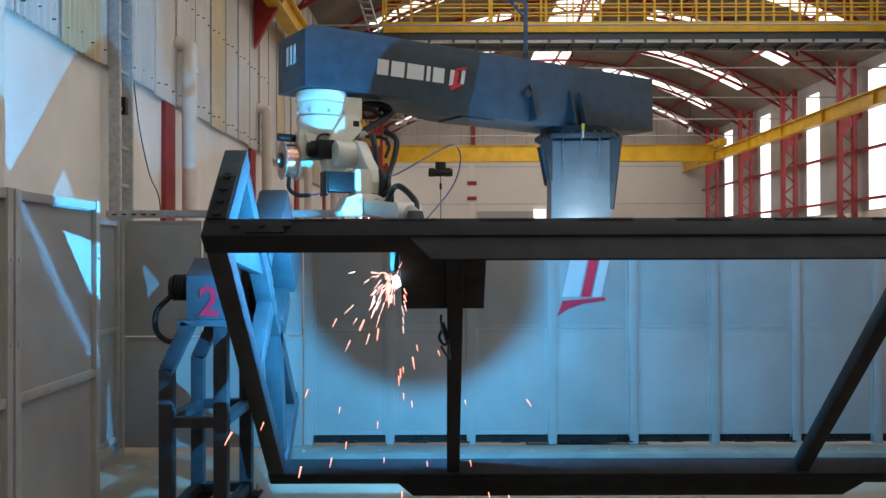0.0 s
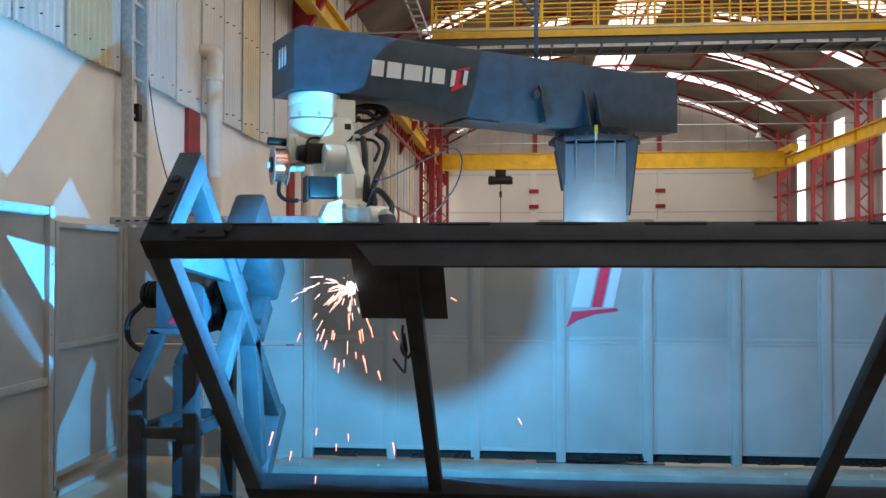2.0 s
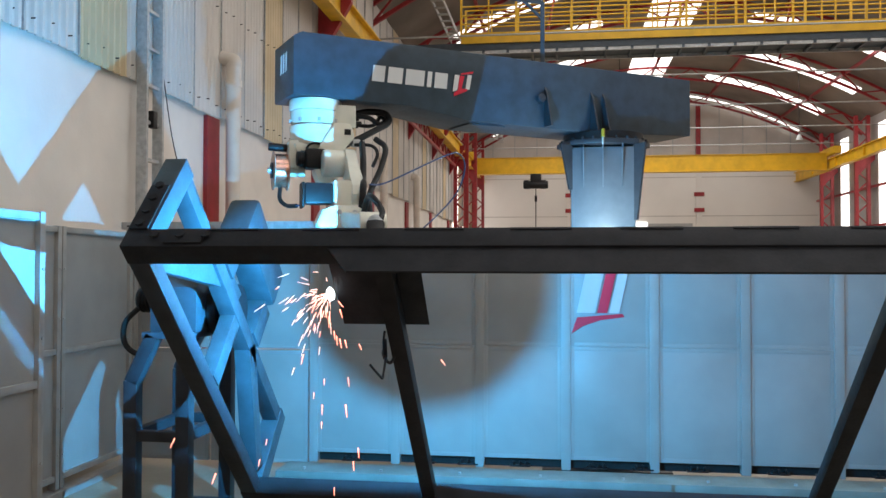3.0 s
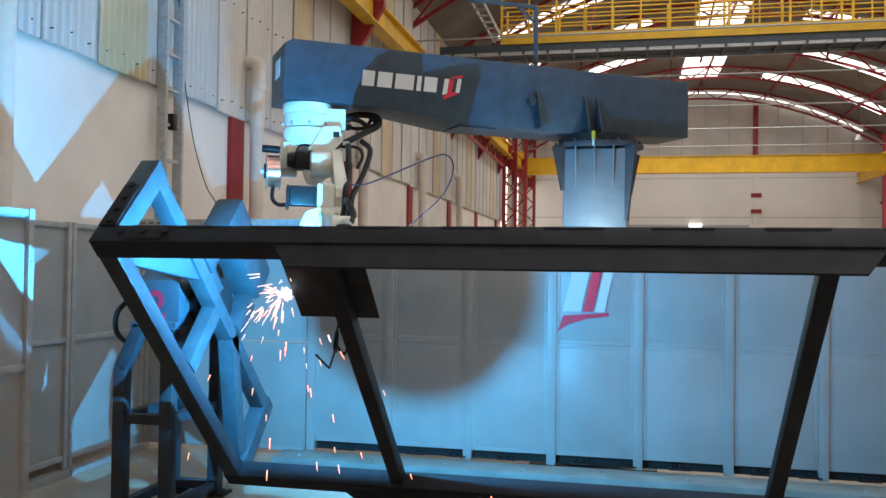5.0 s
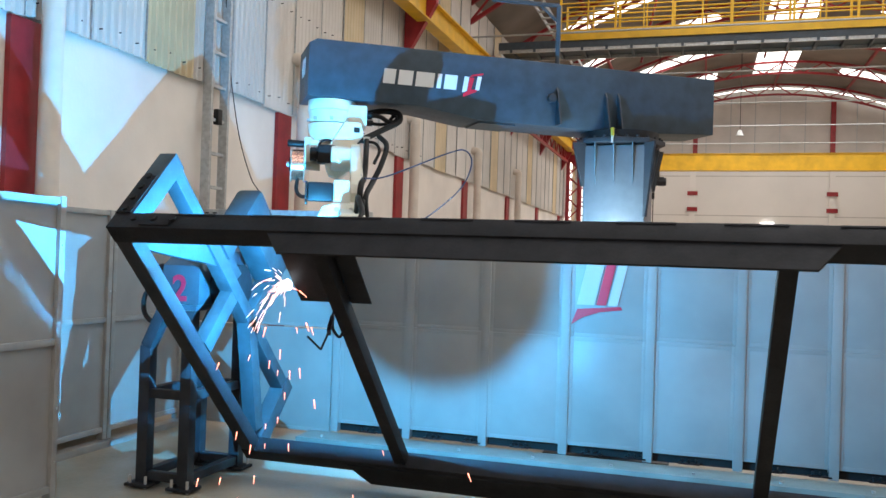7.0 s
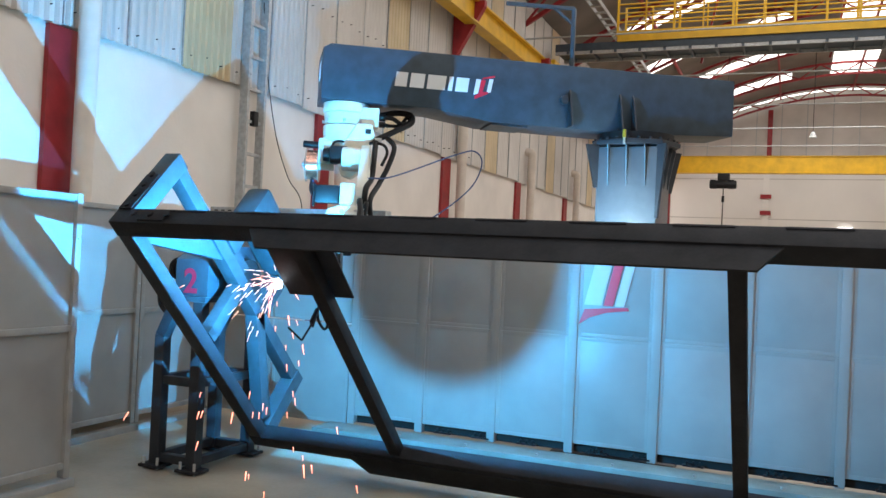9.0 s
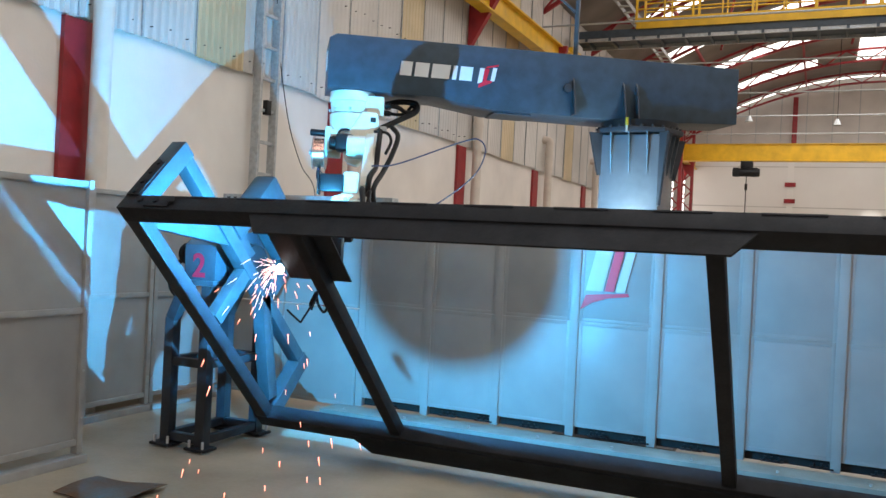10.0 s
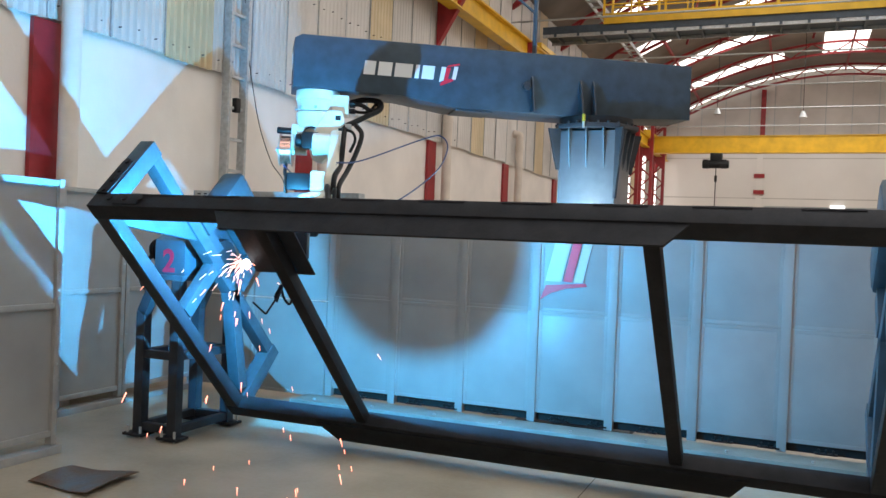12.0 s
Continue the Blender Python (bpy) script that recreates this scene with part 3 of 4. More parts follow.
def fence_panel(x, ya, yb, ztop, group, label):
    """A grey steel fence panel that faces +x, between y = ya and yb."""
    t = thing("fence_panel", (x, (ya + yb) / 2, 0.0), label, "fence panel", group)
    part("sheet", box(x - 0.012, ya + 0.04, 0.14, x + 0.002, yb - 0.04, ztop - 0.04), GREY, t, smooth=False)
    for y in (ya, yb):
        s = 0.045 if y == ya else -0.045
        part("post", box(x - 0.03, min(y, y + s), 0.06, x + 0.03, max(y, y + s), ztop, 0.004), GREYF, t)
    for z in (0.12, 1.0, ztop - 0.045):
        part("rail", box(x - 0.025, ya + 0.046, z, x + 0.025, yb - 0.046, z + 0.04, 0.003), GREYF, t)
    for y in (ya + 0.022, yb - 0.022):
        for z in (0.3, 0.62, 1.25, 1.6):
            part("bolt", cyl((x + 0.03, y, z), (x + 0.036, y, z), 0.008, seg=6), GALV, t, smooth=False)
    part("base_channel", box(x - 0.04, ya - 0.02, 0.0, x + 0.06, yb + 0.02, 0.055, 0.003), GREYF, t)
    return t


for ya, yb in ((4.35, 5.09), (5.1, 5.84), (5.85, 6.84)):
    fence_panel(-2.65, ya, yb, 1.9, "side fence", "grey sheet-steel fence panel in a tube frame")
for ya, yb in ((1.0, 1.78), (1.8, 2.58), (2.6, 3.44), (3.46, 4.31)):
    fence_panel(-1.78, ya, yb, 1.89, "near fence", "grey sheet-steel fence panel with mid rail and foot")

# ---- positioner with the long tilted frame ----
AX = Vector((0, 4.865, 1.133))          # turning axis, along x
U = Vector((0, 1, -1)).normalized()    # along the frame, downwards and away
N = Vector((0, 1, 1)).normalized()     # out of the frame, up and away
XA, XB = -1.06, 3.42


def at(x, u, n):
    return Vector((x, 0, 0)) + AX + U * u + N * n


HU, HN, HF = 1.047, 0.24, 0.285
fr = thing("welding_fixture", (1.1, AX.y, 0.12), "long charcoal steel frame clamped tilted in a positioner", "welding fixture")
S = 0.115
for u in (-HU, HU):
    m = bar(at(XA - 0.055, u, -HN), at(XB + 0.055, u, -HN), S, S, 0.006, up=N)
    part("long_beam", m, BLACK, fr)
for x in (XA, XB):
    for n in (-HN - 0.010, HF):
        part("end_bar", bar(at(x, -HU + 0.055, n), at(x, HU - 0.055, n), 0.092, 0.10, 0.006, up=(1, 0, 0)), FIXBLUE if n > 0 else DARK, fr)
    for u in (-HU, HU):
        part("end_tie", bar(at(x, u, -HN + 0.055), at(x, u, HF + 0.055), S, S, 0.006, up=(1, 0, 0)), FIXBLUE, fr)
for x, in ((0.06,), (2.28,)):
    part("cross_bar", bar(at(x, -HU + 0.05, -HN), at(x, HU - 0.05, -HN), 0.08, 0.08, 0.005, up=(1, 0, 0)), BLACK, fr)

o = at(0, -HU - 0.045, -HN - S / 2 + 0.004)
part("flange_strip", prism([(-0.16, 0), (2.47, 0), (2.37, 0.145), (-0.05, 0.145)], axes(o, (1, 0, 0), -N, Vector((1, 0, 0)).cross(-N)), 0.012), BLACK, fr, "bevelled black flange strip", smooth=False)
o = at(0, HU - 0.02, -HN - S / 2 - 0.012)
part("flange_strip", prism([(-0.32, 0), (2.72, 0), (2.60, 0.21), (-0.20, 0.21)], axes(o, (1, 0, 0), U, N), 0.012), BLACK, fr, "bevelled black flange strip", smooth=False)
o = at(0, -0.472, -0.190)
part("weld_plate", prism([(-0.213, 0), (0.212, 0), (0.212, -0.52), (-0.213, -0.52)], axes(o, (1, 0, 0), U, Vector((1, 0, 0)).cross(U)), 0.010, bev=0.002), BLACK, fr, "black square plate being welded")
for x0 in (XA + 0.06, XA + 0.24):
    part("bolt_plate", box(x0 - 0.09, -0.045, 0, x0 + 0.09, 0.045, 0.012, 0.003, None, axes(at(0, -HU - S / 2, -HN), (1, 0, 0), N, -U)) if x0 > XA + 0.1 else
         bar(at(XA, -HU - S / 2 - 0.006, -HN + 0.05), at(XA, -HU - S / 2 - 0.006, HN - 0.12), 0.09, 0.012, 0.003, up=U), BLACK, fr)
for i in range(4):
    c = at(XA, -HU - S / 2 - 0.012, -HN + 0.08 + 0.09 * i)
    part("bolt", cyl(c, c - U * 0.012, 0.022, seg=6), BLACK, fr)
for i in range(3):
    c = at(XA + 0.1 + 0.12 * i, -HU - S / 2 - 0.012, -HN)
    part("bolt", cyl(c, c - U * 0.012, 0.022, seg=6), BLACK, fr)
# head bracket and inner struts of the turning ends
HUB = Vector((0, 5.22, 1.36))
for x, s in ((XA, 1), (XB, -1)):
    part("head_beam", box(-0.095, -0.14, -0.37, 0.095, 0.14, 0.30, 0.035, None, axes(at(x + 0.01, 0, 0.76), (1, 0, 0), -N, U)), FIXBLUE, fr)
    for u in (-0.30, 0.30):
        part("head_arm", bar(at(x, u, HF + 0.058), at(x, u, 0.618), 0.13, 0.115, 0.005, up=(1, 0, 0)), FIXBLUE, fr)
    part("face_plate", cyl((x - 0.055 * s, HUB.y, HUB.z), (x - 0.02 * s, HUB.y, HUB.z), 0.15, seg=40), BLACK, fr)
    part("strut", bar((x, 5.06, 1.33), (x, 4.74, 0.99), 0.10, 0.09, 0.005, up=(1, 0, 0)), FIXBLUE, fr)
    part("strut", bar((x, 5.27, 1.14), (x, 5.42, 0.36), 0.10, 0.10, 0.005, up=(1, 0, 0)), FIXBLUE, fr)
    part("corner_tie", prism([(4.02, 1.64), (4.95, 1.63), (5.14, 1.45), (5.08, 1.41), (4.90, 1.495), (4.12, 1.59)], axes((x - 0.03, 0, 0), (0, 1, 0), (0, 0, 1), (1, 0, 0)), 0.06, bev=0.004), FIXBLUE, fr)

for i in range(9):
    xx = -0.75 + 0.46 * i
    part("slot_plate", box(xx, -0.006, 0, xx + 0.26, 0.006, 0.004, 0.001, None, axes(at(0, -HU - S / 2 - 0.0005, -HN + 0.046), (1, 0, 0), N, -U)), BLACK, fr, smooth=False)
hook = thing("hanging_hook", (0.0, 4.2, 1.1), "bent thin black wire rod clamped behind the cross bar", "hook")
part("rod", tube([(-0.01, 4.40, 1.30), (-0.01, 4.38, 1.26), (0.02, 4.28, 1.19), (0.03, 4.18, 1.115), (0.03, 4.16, 1.10), (0.02, 4.14, 1.115), (-0.01, 4.08, 1.17)], 0.006, sub=5), RUBBER, hook)
part("clamp", bar((-0.005, 4.37, 1.255), (0.02, 4.27, 1.185), 0.022, 0.028, 0.005), RUBBER, hook)
part("clamp_jaw", bar((0.0, 4.345, 1.215), (0.022, 4.28, 1.165), 0.012, 0.014, 0.003), RUBBER, hook)
part("lead", tube([(0.0, 4.36, 1.24), (-0.02, 4.42, 1.18), (0.01, 4.44, 1.14), (0.04, 4.43, 1.20), (0.04, 4.42, 1.30)], 0.008), RUBBER, hook)


def stand(x0, sgn, number):
    """A positioner stand; its turning face looks along sgn * x."""
    t = thing("positioner_stand", (x0, 5.3, 0), "dark slate positioner stand on bolted feet with a drive box", "positioner")
    X = lambda d: x0 + sgn * d
    ya, yb = 4.99, 5.62
    for d in (-0.16, 0.16):
        for y in (ya, yb):
            part("leg", bar((X(d), y, 0.035), (X(d), y, 0.95 if d < 0 else 1.195), 0.08, 0.08, 0.004), DARK, t)
            if d < 0:
                part("raked_leg", bar((X(d), y, 0.94), (X(-0.03), y, 1.215), 0.08, 0.08, 0.004, up=(0, 1, 0)), DARK, t)
    for z in (0.08, 0.63):
        for y in (ya, yb):
            part("rail", bar((X(-0.12), y, z), (X(0.12), y, z), 0.06, 0.06, 0.004, up=(0, 1, 0)), DARK, t)
        for d in (-0.16, 0.16):
            part("rail", bar((X(d), ya + 0.04, z), (X(d), yb - 0.04, z), 0.06, 0.06, 0.004), DARK, t)
    part("top_plate", box(x0 - 0.09, ya - 0.04, 1.197, x0 + 0.22, yb + 0.04, 1.235, 0.004), SLATE, t)
    for d in (-0.16, 0.16):
        p = part("foot", box(X(d) - 0.09, ya - 0.09, 0.014, X(d) + 0.09, ya + 0.06, 0.034, 0.003), BLACK, t)
        part("foot", box(X(d) - 0.09, yb - 0.06, 0.014, X(d) + 0.09, yb + 0.09, 0.034, 0.003), BLACK, t)
        for q in (-0.06, 0.06):
            for y in (ya - 0.065, yb + 0.065):
                part("bolt", cyl((X(d) + q, y, 0.0), (X(d) + q, y, 0.085), 0.010, seg=8), GALV, p, "zinc-plated levelling bolt")
    part("drive_box", prism([(ya - 0.05, 1.237), (yb - 0.1, 1.237), (yb - 0.1, 1.60), (ya + 0.12, 1.60), (ya - 0.05, 1.495)],
                            axes((x0 - 0.035 if sgn > 0 else x0 - 0.245, 0, 0), (0, 1, 0), (0, 0, 1), (1, 0, 0)), 0.28, bev=0.006), SLATE, t, "slate blue drive box")
    part("turntable", cyl((X(0.247), HUB.y, HUB.z), (X(0.31), HUB.y, HUB.z), 0.165, bev=0.008, seg=40), RUBBER, t)
    part("hub", cyl((X(0.31), HUB.y, HUB.z), (X(0.35), HUB.y, HUB.z), 0.12, seg=32), BLACK, t)
    mo = part("motor", cyl((X(-0.17), ya + 0.1, 1.42), (X(-0.036), ya + 0.1, 1.42), 0.07, bev=0.006), RUBBER, t, "black finned servo motor")
    for i in range(5):
        part("fin", cyl((X(-0.15 + 0.022 * i), ya + 0.1, 1.42), (X(-0.14 + 0.022 * i), ya + 0.1, 1.42), 0.08), RUBBER, mo)
    part("power_cable", tube([(X(-0.16), ya + 0.06, 1.37), (X(-0.24), ya + 0.05, 1.28), (X(-0.24), ya + 0.05, 1.16), (X(-0.15), ya + 0.05, 1.10), (X(-0.05), ya + 0.1, 1.18)], 0.017), RUBBER, t)
    if number:
        cu = bpy.data.curves.new("numeral", "FONT")
        cu.body, cu.size, cu.extrude, cu.align_x, cu.offset = number, 0.235, 0.001, "CENTER", 0.006
        ob = bpy.data.objects.new("numeral_tmp", cu)
        me = bpy.data.meshes.new_from_object(ob)
        bpy.data.objects.remove(ob)
        bm = bmesh.new()
        bm.from_mesh(me)
        bmesh.ops.transform(bm, matrix=axes((x0 + 0.10, ya - 0.053, 1.265), (1, 0, 0), (0, 0, 1), (0, -1, 0)), verts=bm.verts[:])
        part("numeral", bm, REDMARK, t, "red painted numeral 2", smooth=False)
    return t


stand(-1.47, 1, "2")
stand(XB + 0.37, -1, "")

# ---- robot carrier: column and boom ----
D = Vector((0.82, 0.573, 0)).normalized()
P = Vector((-0.573, 0.82, 0)).normalized()
O = Vector((-0.957, 5.87, 0))
BW = 0.46
boom = thing("robot_boom", (1.2, 7.5, 2.7), "charcoal welded box boom over the enclosure with markings", "boom")
part("beam", prism([(0, 2.80), (0.9, 2.79), (1.36, 2.725), (2.62, 2.72), (3.58, 2.77), (3.58, 3.26), (0.06, 3.235), (0, 3.20)], axes(O + P * BW, D, (0, 0, 1), -P), BW, bev=0.008), BOOMP, boom)


def on_boom(outline, name, material, lift=0.002):
    return part(name, prism(outline, axes(O - P * lift, D, (0, 0, 1), -P), 0.003), material, boom, smooth=False)


# the maker's mark as plain shapes
for i in range(5):
    w, x = (0.095, 0.115, 0.15, 0.035, 0.105)[i], (0.575, 0.695, 0.835, 1.01, 1.07)[i]
    on_boom([(x, 2.945), (x + w, 2.945), (x + w + 0.012, 3.06), (x + 0.012, 3.06)], "white_mark", WHITEMARK)
on_boom([(1.225, 2.93), (1.265, 2.945), (1.285, 3.06), (1.245, 3.06)], "white_mark", WHITEMARK)
on_boom([(1.235, 2.895), (1.345, 2.945), (1.35, 2.96), (1.30, 2.96), (1.325, 3.055), (1.285, 3.055), (1.27, 2.945), (1.235, 2.92)], "red_mark", REDMARK, 0.0055)
on_boom([(1.335, 2.955), (1.37, 2.96), (1.39, 3.07), (1.355, 3.07)], "white_mark", WHITEMARK)
on_boom([(1.29, 3.06), (1.40, 3.085), (1.40, 3.10), (1.30, 3.075)], "red_mark", REDMARK, 0.0055)
EM = axes(O - D * 0.002, -P, (0, 0, 1), -D)
for a in (-0.30, -0.24, -0.18):
    part("white_mark", prism([(a, 2.98), (a + 0.03, 2.99), (a + 0.03, 3.12), (a, 3.11)], EM, 0.003), WHITEMARK, boom, smooth=False)


def bo(s, p, z):
    return O + D * s + P * p + Vector((0, 0, z))


for s in (2.05, 2.5, 2.62):
    part("gusset", prism([(0, 2.73), (0.10, 2.73), (0.03, 3.0), (0, 3.05)], axes(O + D * s - P * 0.0, -P, (0, 0, 1), Vector((0, 0, 1)).cross(P) * -1), 0.014), DARK, boom, smooth=False)
part("lifting_lug", cyl(bo(2.0, -0.05, 2.95), bo(2.0, 0.0, 2.95), 0.035, seg=20, bev=0.005), DARK, boom)
part("inspection_cover", prism([(1.40, 2.719), (1.72, 2.718), (1.72, 2.710), (1.40, 2.711)], axes(O + P * 0.40, D, (0, 0, 1), -P), 0.34), SLATE, boom, smooth=False)
part("hose_mast", bar(bo(2.1, 0.1, 3.24), bo(2.1, 0.1, 3.76), 0.035, 0.035, 0.003), SLATE, boom)
part("hose_arm", bar(bo(2.1, 0.1, 3.76), bo(1.50, 0.1, 3.74), 0.03, 0.03, 0.003), SLATE, boom)
part("hose_arm_brace", bar(bo(2.1, 0.1, 3.62), bo(1.92, 0.1, 3.75), 0.02, 0.02, 0.003), SLATE, boom)

CX, CY = 1.205, 7.52
col = thing("boom_column", (CX, CY, 0), "round slate-painted steel column with a ribbed head", "column")
CM = axes((CX, CY, 0), (0.9986, -0.052, 0), (0.052, 0.9986, 0), (0, 0, 1))
part("tube", box(-0.26, -0.26, 0.04, 0.26, 0.26, 2.60, 0.02, None, CM), COLUMN, col)
part("base_plate", box(CX - 0.5, CY - 0.5, 0, CX + 0.5, CY + 0.5, 0.04, 0.004), DARK, col)
part("head_ring", cyl((CX, CY, 2.615), (CX, CY, 2.655), 0.385, seg=8, bev=0.004), DARK, col)
part("slew_bearing", cyl((CX, CY, 2.657), (CX, CY, 2.72), 0.33, seg=64), RUBBER, col)
for i in range(24):
    a = 2 * math.pi * i / 24
    q = Vector((CX + 0.355 * math.cos(a), CY + 0.355 * math.sin(a), 2.655))
    part("bolt", cyl(q, q + Vector((0, 0, 0.018)), 0.012, seg=6), DARK, col, smooth=False)
for k in range(4):
    R = CM @ pose(0, 0, 0, 0, 0, 90 * k)
    for q in (-0.155, 0.0, 0.155):
        part("rib", prism([(0.259, 2.27), (0.266, 2.27), (0.325, 2.613), (0.259, 2.613)], R @ axes((0, q + 0.005, 0), (1, 0, 0), (0, 0, 1), (0, -1, 0)), 0.010), COLUMN, col, smooth=False)
    R2 = CM @ pose(0, 0, 0, 0, 0, 90 * k + 45)
    part("corner_rib", prism([(0.352, 2.25 if k != 3 else 2.0), (0.385, 2.25 if k != 3 else 2.0), (0.475, 2.613), (0.352, 2.613)], R2 @ axes((0, 0.010, 0), (1, 0, 0), (0, 0, 1), (0, -1, 0)), 0.020), DARK, col, smooth=False)
gc = part("grease_cap", cyl((1.185, 7.12, 2.655), (1.185, 7.12, 2.72), 0.015, bev=0.003), YTAG, col, "yellow grease cap")
part("nipple", cyl((1.185, 7.12, 2.60), (1.185, 7.12, 2.655), 0.010, seg=10), GALV, gc)

# ---- welding robot, hung under the boom ----
J1 = Vector((-0.885, 6.15, 0))
RA, RB = Vector((0.9, 0.435, 0)).normalized(), Vector((-0.435, 0.9, 0)).normalized()
UP = Vector((0, 0, 1))
rob = thing("welding_robot", (J1.x, J1.y, 2.2), "ivory six-axis welding robot hanging under the boom", "robot")


def rj(x, y, z):
    return J1 + RA * x + RB * y + UP * z


JM = axes(J1, RA, RB, UP)
part("base_flange", cyl(rj(0, 0, 2.715), rj(0, 0, 2.795), 0.185, seg=48, bev=0.008), IVORY, rob)
part("base", cyl(rj(0, 0, 2.62), rj(0, 0, 2.714), 0.165, 0.18, seg=48, bev=0.006), IVORY, rob)
cb = part("connector_block", box(0.10, -0.13, 2.60, 0.27, 0.11, 2.76, 0.012, None, JM), IVORY, rob)
for y, z in ((-0.06, 2.70), (0.02, 2.70), (-0.06, 2.64), (0.04, 2.65)):
    part("connector", cyl(rj(0.27, y, z), rj(0.32, y, z), 0.022, seg=12), RUBBER, cb, "black plug connector")
part("swivel", cyl(rj(0, 0, 2.47), rj(0, 0, 2.612), 0.172, 0.182, seg=48, bev=0.01), IVORY, rob)
for i in range(8):
    a = 2 * math.pi * i / 8
    part("bolt", cyl(rj(0.178 * math.cos(a), 0.178 * math.sin(a), 2.63), rj(0.178 * math.cos(a), 0.178 * math.sin(a), 2.655), 0.012, seg=6), GALV, rob)
part("shoulder", prism([(-0.17, 2.48), (0.16, 2.48), (0.20, 2.42), (0.17, 2.36), (0.04, 2.33), (-0.14, 2.38)], axes(rj(0, 0.06, 0), RA, UP, -RB), 0.20, bev=0.02), IVORY, rob)
SH = Vector((-0.665, 5.93, 2.32))
ARM_L = 0.46
ELBOWS = [(0.0, (-0.509, 5.51, 2.054)), (3.0, (-0.504, 5.52, 2.041)), (6.0, (-0.490, 5.55, 2.010)), (9.0, (-0.500, 5.58, 1.975)), (12.0, (-0.511, 5.61, 1.948))]


def elbow(p):
    return SH + (Vector(p) - SH).normalized() * ARM_L


def creep(t):
    """How far the weld pool lies up the plate's edge at t seconds."""
    return float(np.interp(t, (0.0, 2.5, 5.5, 6.5, 9.5, 12.0), (0.14, 0.15, 0.09, 0.07, 0.01, 0.0)))


EL = elbow(ELBOWS[0][1])
WR = Vector((-0.22, 5.02, 1.865))
part("turret_cheek", prism([(0.10, 2.62), (0.22, 2.62), (0.25, 2.52), (0.16, 2.42), (0.145, 2.24), (0.07, 2.175), (-0.01, 2.20), (-0.04, 2.28), (-0.01, 2.44)], axes(rj(0, -0.06, 0), RA, UP, -RB), 0.15, bev=0.025), IVORY, rob)
part("cheek_window", box(0.17, -0.213, 2.535, 0.215, -0.209, 2.575, 0, None, JM), SHADOWED, rob, smooth=False)
part("turret_bracket", box(-0.20, -0.12, 2.30, -0.13, 0.02, 2.50, 0.015, None, JM), IVORY, rob)
part("bumper", cyl(rj(-0.33, -0.02, 2.455), rj(-0.20, -0.02, 2.45), 0.028, seg=16, bev=0.008), RUBBER, rob)
mo = part("shoulder_motor", box(-0.10, -0.235, 2.29, 0.04, -0.10, 2.43, 0.02, None, JM), RUBBER, rob, "black shoulder motor")
part("motor_cap", cyl(rj(-0.155, -0.167, 2.36), rj(-0.10, -0.167, 2.36), 0.052, seg=24, bev=0.01), RUBBER, mo)
for q in (-0.125, -0.112):
    part("cooling_ring", cyl(rj(q, -0.167, 2.36), rj(q + 0.006, -0.167, 2.36), 0.06, seg=24), RUBBER, mo)
part("motor_lead", tube([rj(-0.09, -0.17, 2.43), rj(-0.06, -0.18, 2.465), rj(0.0, -0.17, 2.47), rj(0.04, -0.12, 2.44)], 0.008), RUBBER, mo)
part("shoulder_joint", cyl(SH - RA * 0.10, SH + RA * 0.045, 0.092, seg=40, bev=0.012), IVORY, rob)
# the lower arm swings about the shoulder
AM = axes(SH, RA, (EL - SH).normalized().cross(RA).normalized(), (EL - SH).normalized())
la = part("lower_arm", prism([(-0.10, -0.04), (-0.075, -0.10), (0.0, -0.115), (0.075, -0.09), (0.105, 0.0), (0.10, 0.12), (0.075, 0.28), (0.078, ARM_L), (0.04, ARM_L + 0.06), (-0.04, ARM_L + 0.06), (-0.07, ARM_L - 0.02), (-0.06, 0.25), (-0.085, 0.08)],
                              AM @ axes((0.045, 0, 0), (0, 1, 0), (0, 0, 1), (1, 0, 0)), 0.075, bev=0.012), IVORY, rob)
FACE = (AM.to_3x3() @ Vector((0, 1, 0)))
SIDE = 1 if FACE.y < 0 else -1
part("arm_front", prism([(0.035, 0.02), (0.13, 0.06), (0.135, 0.30), (0.125, ARM_L), (0.06, ARM_L + 0.03), (0.055, 0.30)], AM @ axes((0, SIDE * 0.065, 0), (1, 0, 0), (0, 0, 1), (0, -1, 0)), 0.045, bev=0.012), IVORY, la)
part("arm_recess", prism([(0.075, 0.13), (0.095, 0.17), (0.093, 0.23), (0.075, 0.27), (0.066, 0.20)], AM @ axes((0, SIDE * 0.070, 0), (1, 0, 0), (0, 0, 1), (0, -1, 0)), 0.004), GALV, la, "grey recessed web of the arm", smooth=False)
part("rating_plate", prism([(0.098, 0.30), (0.124, 0.30), (0.124, 0.36), (0.098, 0.36)], AM @ axes((0, SIDE * 0.069, 0), (1, 0, 0), (0, 0, 1), (0, -1, 0)), 0.003), WHITEMARK, la, "small white rating plate", smooth=False)
part("rating_bar", prism([(0.101, 0.325), (0.121, 0.325), (0.121, 0.335), (0.101, 0.335)], AM @ axes((0, SIDE * 0.072, 0), (1, 0, 0), (0, 0, 1), (0, -1, 0)), 0.003), RUBBER, la, smooth=False)
for q in (0.05, 0.42):
    for p in (0.05, 0.11):
        c = AM @ Vector((p, SIDE * 0.066, q))
        part("bolt", cyl(c, c + FACE * SIDE * 0.008, 0.007, seg=6), GALV, la, smooth=False)
part("dress_hose", tube([SH + Vector((0.26, 0.04, 0.17)), SH + Vector((0.34, -0.02, 0.10)), SH + Vector((0.33, -0.12, -0.04)), SH + Vector((0.30, -0.22, -0.16)), EL + Vector((0.17, -0.02, -0.02)), EL + Vector((0.18, -0.03, -0.16))], 0.020, 10), RUBBER, la)
